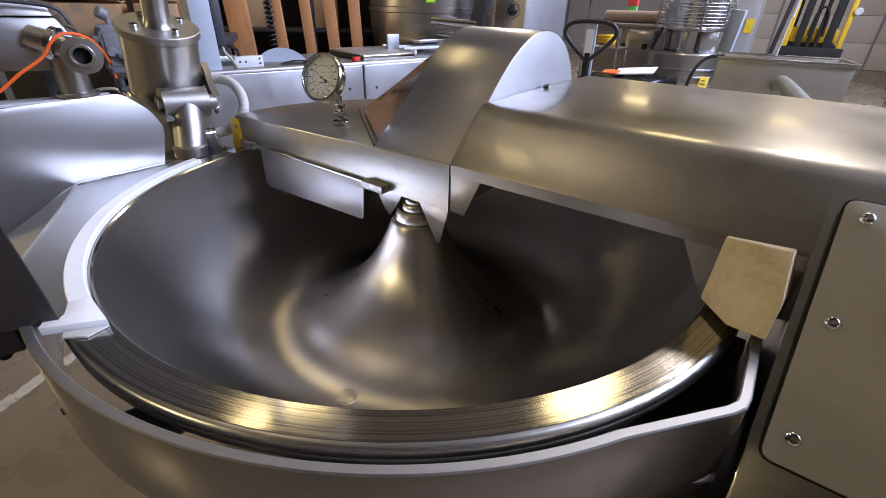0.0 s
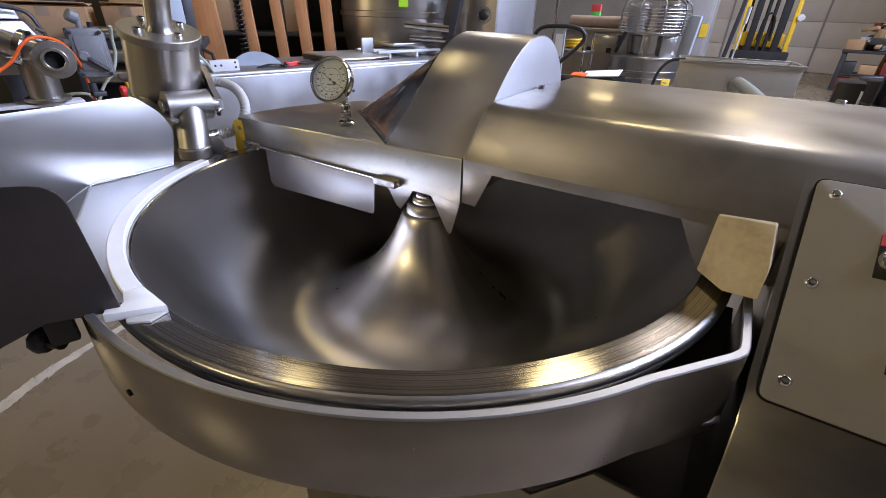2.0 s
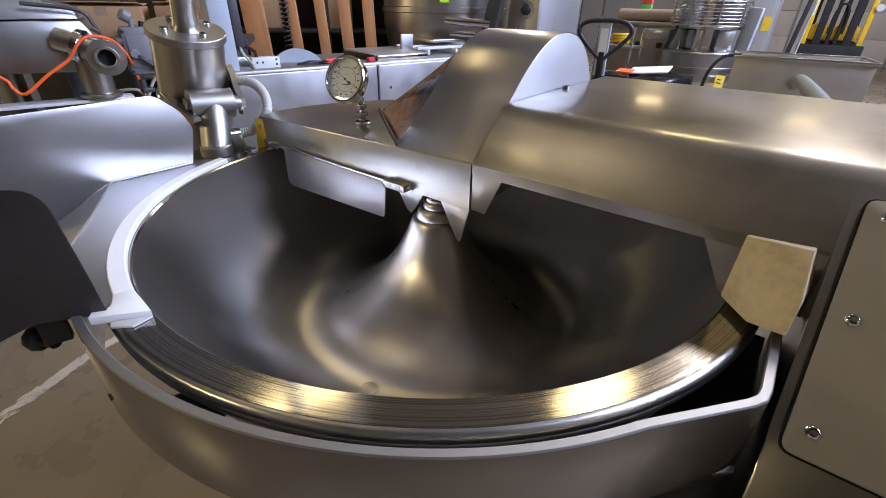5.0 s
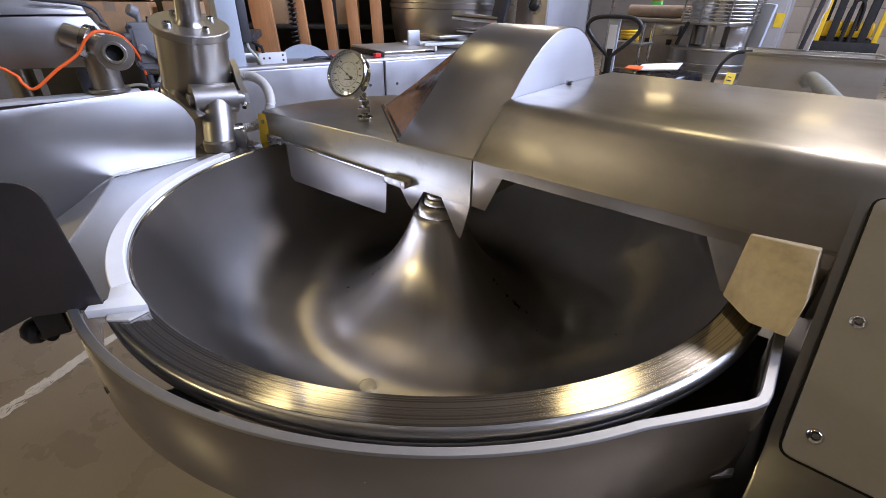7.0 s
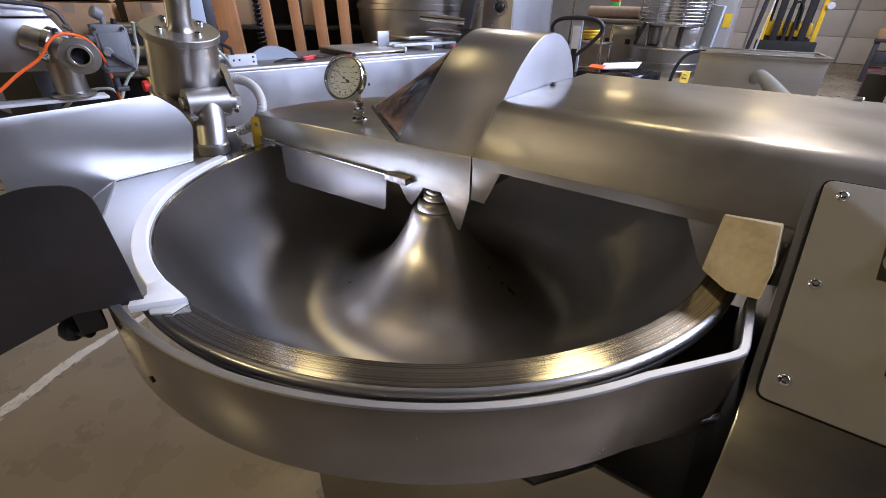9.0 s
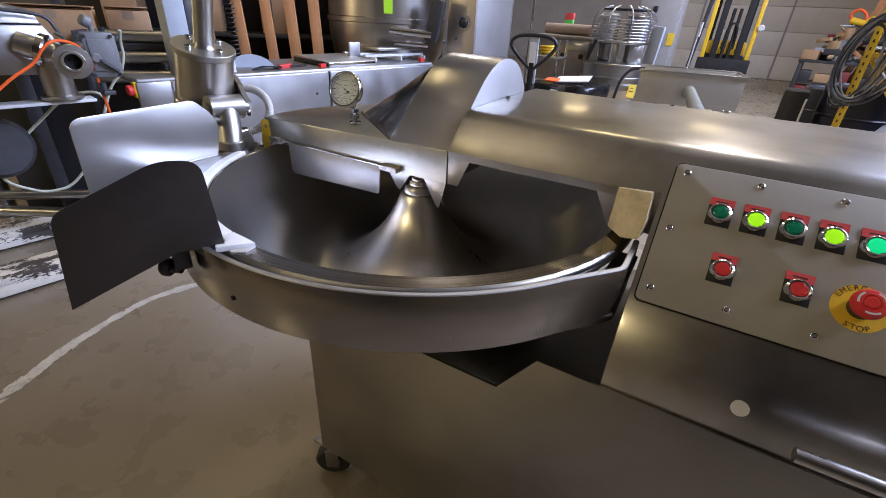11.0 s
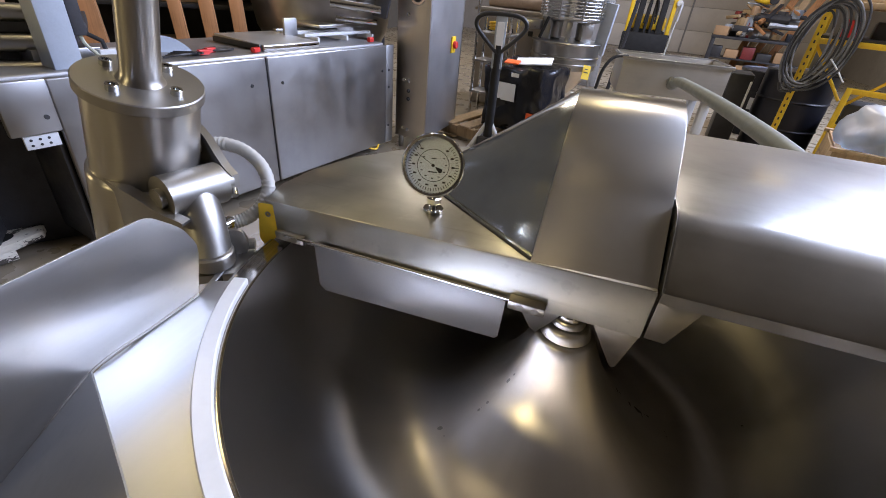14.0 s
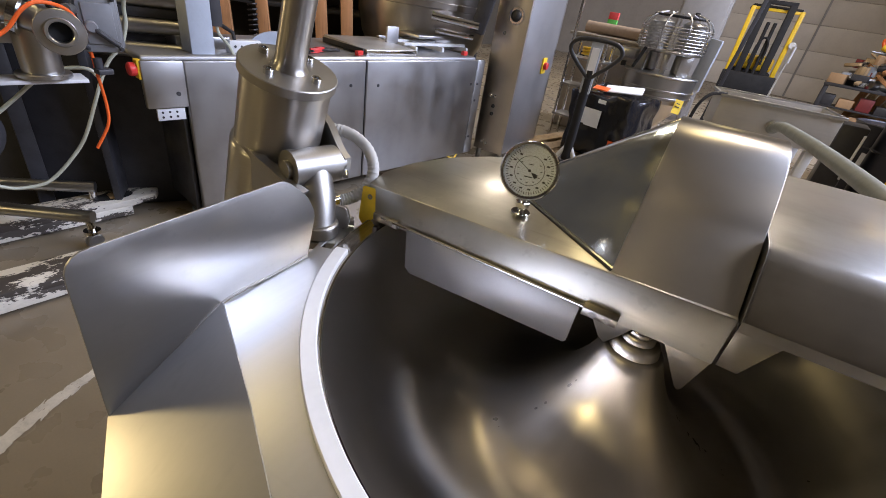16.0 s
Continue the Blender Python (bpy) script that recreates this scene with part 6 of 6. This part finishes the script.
for (x0, z0), (x1, z1) in (((0.38, 0.60), (0.74, 1.0)), ((0.02, 1.0), (0.33, 0.62))):
    part("brace", bm_tube([(x0, 0.045, z0), (x1, 0.045, z1)], 0.012, 8), YELLOW, prack)
cord2 = thing("hanging_cord", "black power cord hanging in a loop from the rack", "cord", (1.43, 4.18, 0), rz=-19)
part("cord_loop", bm_tube(smooth_path([(0.775, -0.01, 1.14), (0.80, -0.03, 1.17), (0.88, -0.03, 1.17), (0.96, -0.03, 1.09), (0.95, -0.03, 0.95), (0.86, -0.035, 0.80), (0.80, -0.04, 0.66), (0.82, -0.04, 0.58)], 6), 0.012, 8), BLACK, cord2)
part("cord_loop", bm_tube(smooth_path([(0.775, -0.01, 1.10), (0.82, -0.05, 1.02), (0.80, -0.05, 0.90), (0.86, -0.05, 0.76), (0.92, -0.05, 0.64)], 6), 0.010, 8), BLACK, cord2)
part("plug", bm_box(0.05, 0.04, 0.09, (0.925, -0.05, 0.60), 0.012), BLACK, cord2)
coil = thing("cable_coil", "thick grey-black cable coil hanging on the rack upright", "cable", (1.395, 4.10, 1.045), rz=-19)
rr = random.Random(8)
for k in range(13):
    ph, tight = rr.uniform(0, 6), (k % 4) * 0.016
    x0, x1, z0, z1 = -0.150 + tight + rr.uniform(0, 0.03), 0.09 + 0.0155 * k, -0.385 + tight + rr.uniform(0, 0.02), 0.20 + 0.008 * k
    loop = []
    for i in range(49):
        a = 2 * math.pi * i / 48
        c, n = math.cos(a), math.sin(a)
        wob = 0.009 * math.sin(2 * a + ph) + 0.005 * math.sin(3 * a + 2 * ph)
        lean = 0.035 * n
        loop.append(((x0 + x1) / 2 + (x1 - x0) / 2 * c + lean * (0.5 + 0.5 * abs(n)) + wob, -0.04 - 0.014 * (k // 4) + 0.006 * math.sin(3 * a + ph), (z0 + z1) / 2 + (z1 - z0) / 2 * n + wob * 1.4))
    part("cable_turn", bm_tube(loop, 0.0082, 8), CABLE_PALE if k % 2 else CABLE, coil)
part("tie", bm_tube([(0.16, -0.10, -0.12), (0.24, -0.08, -0.20), (0.30, -0.06, -0.27)], 0.006, 8), WHITE_PAINT, coil)
for x, y, h, lab in ((1.63, 4.71, 0.76, "black steel drum standing under the rack"), (1.60, 5.50, 0.66, "dark blue steel drum behind the rack")):
    drum = thing("steel_drum", lab, "drum", (x, y, 0), "steel drums")
    part("shell", bm_lathe([(0.0, 0.0), (0.285, 0.0), (0.29, 0.01), (0.29, h * 0.33), (0.298, h * 0.345), (0.29, h * 0.36), (0.29, h * 0.66), (0.298, h * 0.675), (0.29, h * 0.69), (0.29, h - 0.02), (0.297, h - 0.01), (0.29, h), (0.275, h - 0.012), (0.0, h - 0.012)], 48), DRUM, drum)
    part("bung", bm_cyl(0.03, 0.012, (0.16, -0.05, h - 0.014), bevel=0.003, seg=18), STEEL_DULL, drum)
    if h < 0.7:
        part("label_sheet", bm_lathe([(0.2915, h * 0.42), (0.2915, h * 0.6)], 8, 235, 262), PAPER, drum)
case = thing("black_tool_case", "black plastic tool case with a pale strip", "case", (1.16, 4.78, 0), rz=-6)
part("case_body", bm_box(0.20, 0.3, 0.68, (0, 0, 0.341), 0.02), BLACK, case)
part("strip", bm_box(0.018, 0.02, 0.40, (0.085, -0.155, 0.42), 0.004), PAPER, case)
junk = thing("workbench", "cluttered wooden workbench with tools", "bench", (2.50, 11.0, 0), rz=-8)
part("bench_top", bm_box(1.5, 0.7, 0.05, (0, 0, 0.68), 0.006), DARK_METAL, junk)
for k in range(4):
    part("bench_leg", bm_box(0.07, 0.07, 0.66, (-0.7 + 1.4 * (k % 2), -0.28 + 0.56 * (k // 2), 0.33), 0.004), DARK_METAL, junk)
part("bench_shelf", bm_box(1.38, 0.6, 0.03, (0, 0, 0.30), 0.004), DARK_METAL, junk)
rr = random.Random(33)
for k in range(9):
    w, h = rr.uniform(0.14, 0.26), rr.uniform(0.12, 0.24)
    sb = thing("stored_box", ["dark steel box on the shelf of the workbench", "brown cardboard box on the shelf of the workbench", "dull red metal box on the shelf of the workbench"][k % 3], "box", (2.50, 11.0, 0), "boxes under the workbench", rz=-8)
    part("box_body", bm_box(w, 0.3, h, (-0.58 + 0.29 * (k % 5), -0.14 + 0.02 * (k % 3), (0.316 if k < 5 else 0.001) + h / 2), 0.01), [DARK_METAL, CARD, DULL_RED][k % 3], sb)
rr = random.Random(21)
MIX = [STEEL_DULL, DARK_METAL, PALLET_WOOD, DARK_METAL, CARD, GREY_STEEL, STEEL_DULL, WORN_WHITE, DULL_RED]
for k in range(44):
    w, d, h = rr.uniform(0.08, 0.30), rr.uniform(0.06, 0.16), rr.uniform(0.04, 0.17)
    lab = ["small worn tool part on the workbench", "short offcut lying on the workbench", "small metal box on the workbench"][k % 3]
    ju = thing("tool_part" if k % 3 == 0 else "offcut" if k % 3 == 1 else "metal_box", lab, "clutter", (2.50 + rr.uniform(-0.62, 0.62), 11.0 + rr.uniform(-0.25, 0.25), 0.706 + (k % 5) * 0.10), "clutter on the workbench", rz=rr.uniform(-60, 60))
    part("piece", bm_box(w, d, h, (0, 0, h / 2), 0.008) if k % 3 else bm_tube([(-w, 0, h / 2), (w, 0, h / 2)], h / 2, 10), MIX[k % 9], ju)
for k in range(24):
    st = thing("loose_stick", ["short pale wooden stick in the bench pile", "thin steel bar in the bench pile", "short orange-brown offcut in the bench pile", "short dark steel bar in the bench pile"][k % 4], "clutter", (2.55 + rr.uniform(-0.55, 0.55), 11.0 + rr.uniform(-0.25, 0.2), 0.85 + 0.05 * (k % 10)), "sticks on the bench pile", rz=rr.uniform(-70, 70))
    part("stick", bm_box(rr.uniform(0.2, 0.6), rr.uniform(0.03, 0.08), rr.uniform(0.02, 0.06), (0, 0, 0), 0.004, (0, rr.uniform(-35, 35), 0)), [PALLET_WOOD, STEEL_DULL, LUMBER, DARK_METAL][k % 4], st)
for k in range(6):
    lb = thing("leaning_timber", "pale timber length leaning against the rack", "board", (2.45 + 0.13 * k, 11.75, 0), "leaning timbers", rz=-10)
    part("timber", moved(bm_box(0.13, 0.05, 2.6, (0, 0, 1.3), 0.004), pose(0, 0, 0.02, 4, 10 + 3 * k, 0)), PALLET_WOOD if k % 2 else LUMBER, lb)
for k in range(2):
    w, h = 0.28 + 0.05 * (k % 3), 0.22 + 0.05 * (k % 2)
    cb = thing("carton_box", "brown cardboard carton on the pallet rack", "box", (1.43, 4.18, 0), "cartons on the pallet rack", rz=-19)
    part("carton", bm_box(w, 0.4, h, (0.20 + 0.34 * k, 0.35, 1.332 + h / 2), 0.006), CARD, cb)
for k, (x, y, z, w) in enumerate(((0.18, 0.2, 1.052, 0.12), (0.55, 0.22, 0.471, 0.30), (0.46, 0.4, 1.052, 0.26))):
    bn = thing("storage_bin", ["red plastic bin on the rack shelf", "black plastic bin on the rack shelf"][k > 0], "bin", (1.43, 4.18, 0), "bins on the rack", rz=-19)
    part("bin_body", bm_box(w, 0.30, 0.14, (x, y, z + 0.07), 0.02), RED if k == 0 else DARK_METAL, bn)

low = thing("black_crate", "large black plastic crate on the floor under the rack", "crate", (1.43, 4.18, 0), rz=-19)
part("crate_body", bm_box(0.33, 0.62, 0.37, (0.545, 0.42, 0.186), 0.02), BLACK, low)
part("crate_edge", bm_box(0.345, 0.64, 0.025, (0.545, 0.42, 0.383), 0.008), BLACK, low)
saw = thing("orange_power_tool", "orange-yellow power tool lying on the bench pile", "power tool", (2.42, 10.85, 1.30), rz=-25)
part("tool_body", bm_tube(smooth_path([(-0.16, 0, 0.10), (-0.05, 0, 0.07), (0.06, 0, 0.06), (0.17, 0, 0.14)], 5), 0.055, 16), YELLOW, saw)
part("tool_grip", bm_tube(smooth_path([(-0.15, 0, 0.08), (-0.20, 0, 0.20), (-0.10, 0, 0.27), (0.02, 0, 0.20), (0.06, 0, 0.08)], 5), 0.024, 12), ORANGE, saw)
part("tool_head", bm_cyl(0.07, 0.09, (0.17, 0, 0.08), (90, 0, 0), 0.01, 20), DARK_METAL, saw)

# ---- crate with plastic film in front of the rack ----
crate = thing("wooden_crate", "open pine crate of thin boards", "crate", (1.93, 3.10, 0), rz=-15)
for k in range(4):
    for y in (-0.32, 0.32):
        part("crate_board", bm_box(0.94, 0.018, 0.112, (0, y, 0.066 + 0.119 * k), 0.003), PALLET_WOOD, crate)
    for x in (-0.461, 0.461):
        part("crate_board", bm_box(0.018, 0.62, 0.112, (x, 0, 0.066 + 0.119 * k), 0.003), PALLET_WOOD, crate)
for x in (-0.44, 0.44):
    for y in (-0.299, 0.299):
        part("corner_post", bm_box(0.022, 0.022, 0.475, (x, y, 0.2385), 0.002), PALLET_WOOD, crate)
for y in (-0.322, 0.322):
    part("crate_rim", bm_box(0.98, 0.045, 0.024, (0, y, 0.493), 0.004), PALLET_WOOD, crate)
part("crate_lid", bm_box(0.92, 0.598, 0.014, (0, 0, 0.488), 0.002), CARD, crate)
film_bag = thing("plastic_film", "crumpled clear plastic film lying on the crate", "plastic film", (1.64, 3.02, 0.496))


def film_lump(r, seed):
    bm = bmesh.new()
    bmesh.ops.create_icosphere(bm, subdivisions=4, radius=r)
    for v in bm.verts:
        n = v.co.normalized()
        v.co = n * (r * (1 + 0.22 * noise.noise(n * 1.8 + Vector((seed, 0, 0))) + 0.07 * noise.noise(n * 5 + Vector((seed, 3, 0)))))
        v.co.z = max(v.co.z * 0.85 + r * 0.55, 0.003)
    return bm


part("lump", moved(film_lump(0.19, 2.0), pose(-0.03, 0.0, 0)), BAG, film_bag, smooth=180)
part("lump", moved(film_lump(0.145, 5.0), pose(0.28, -0.05, 0)), BAG, film_bag, smooth=180)
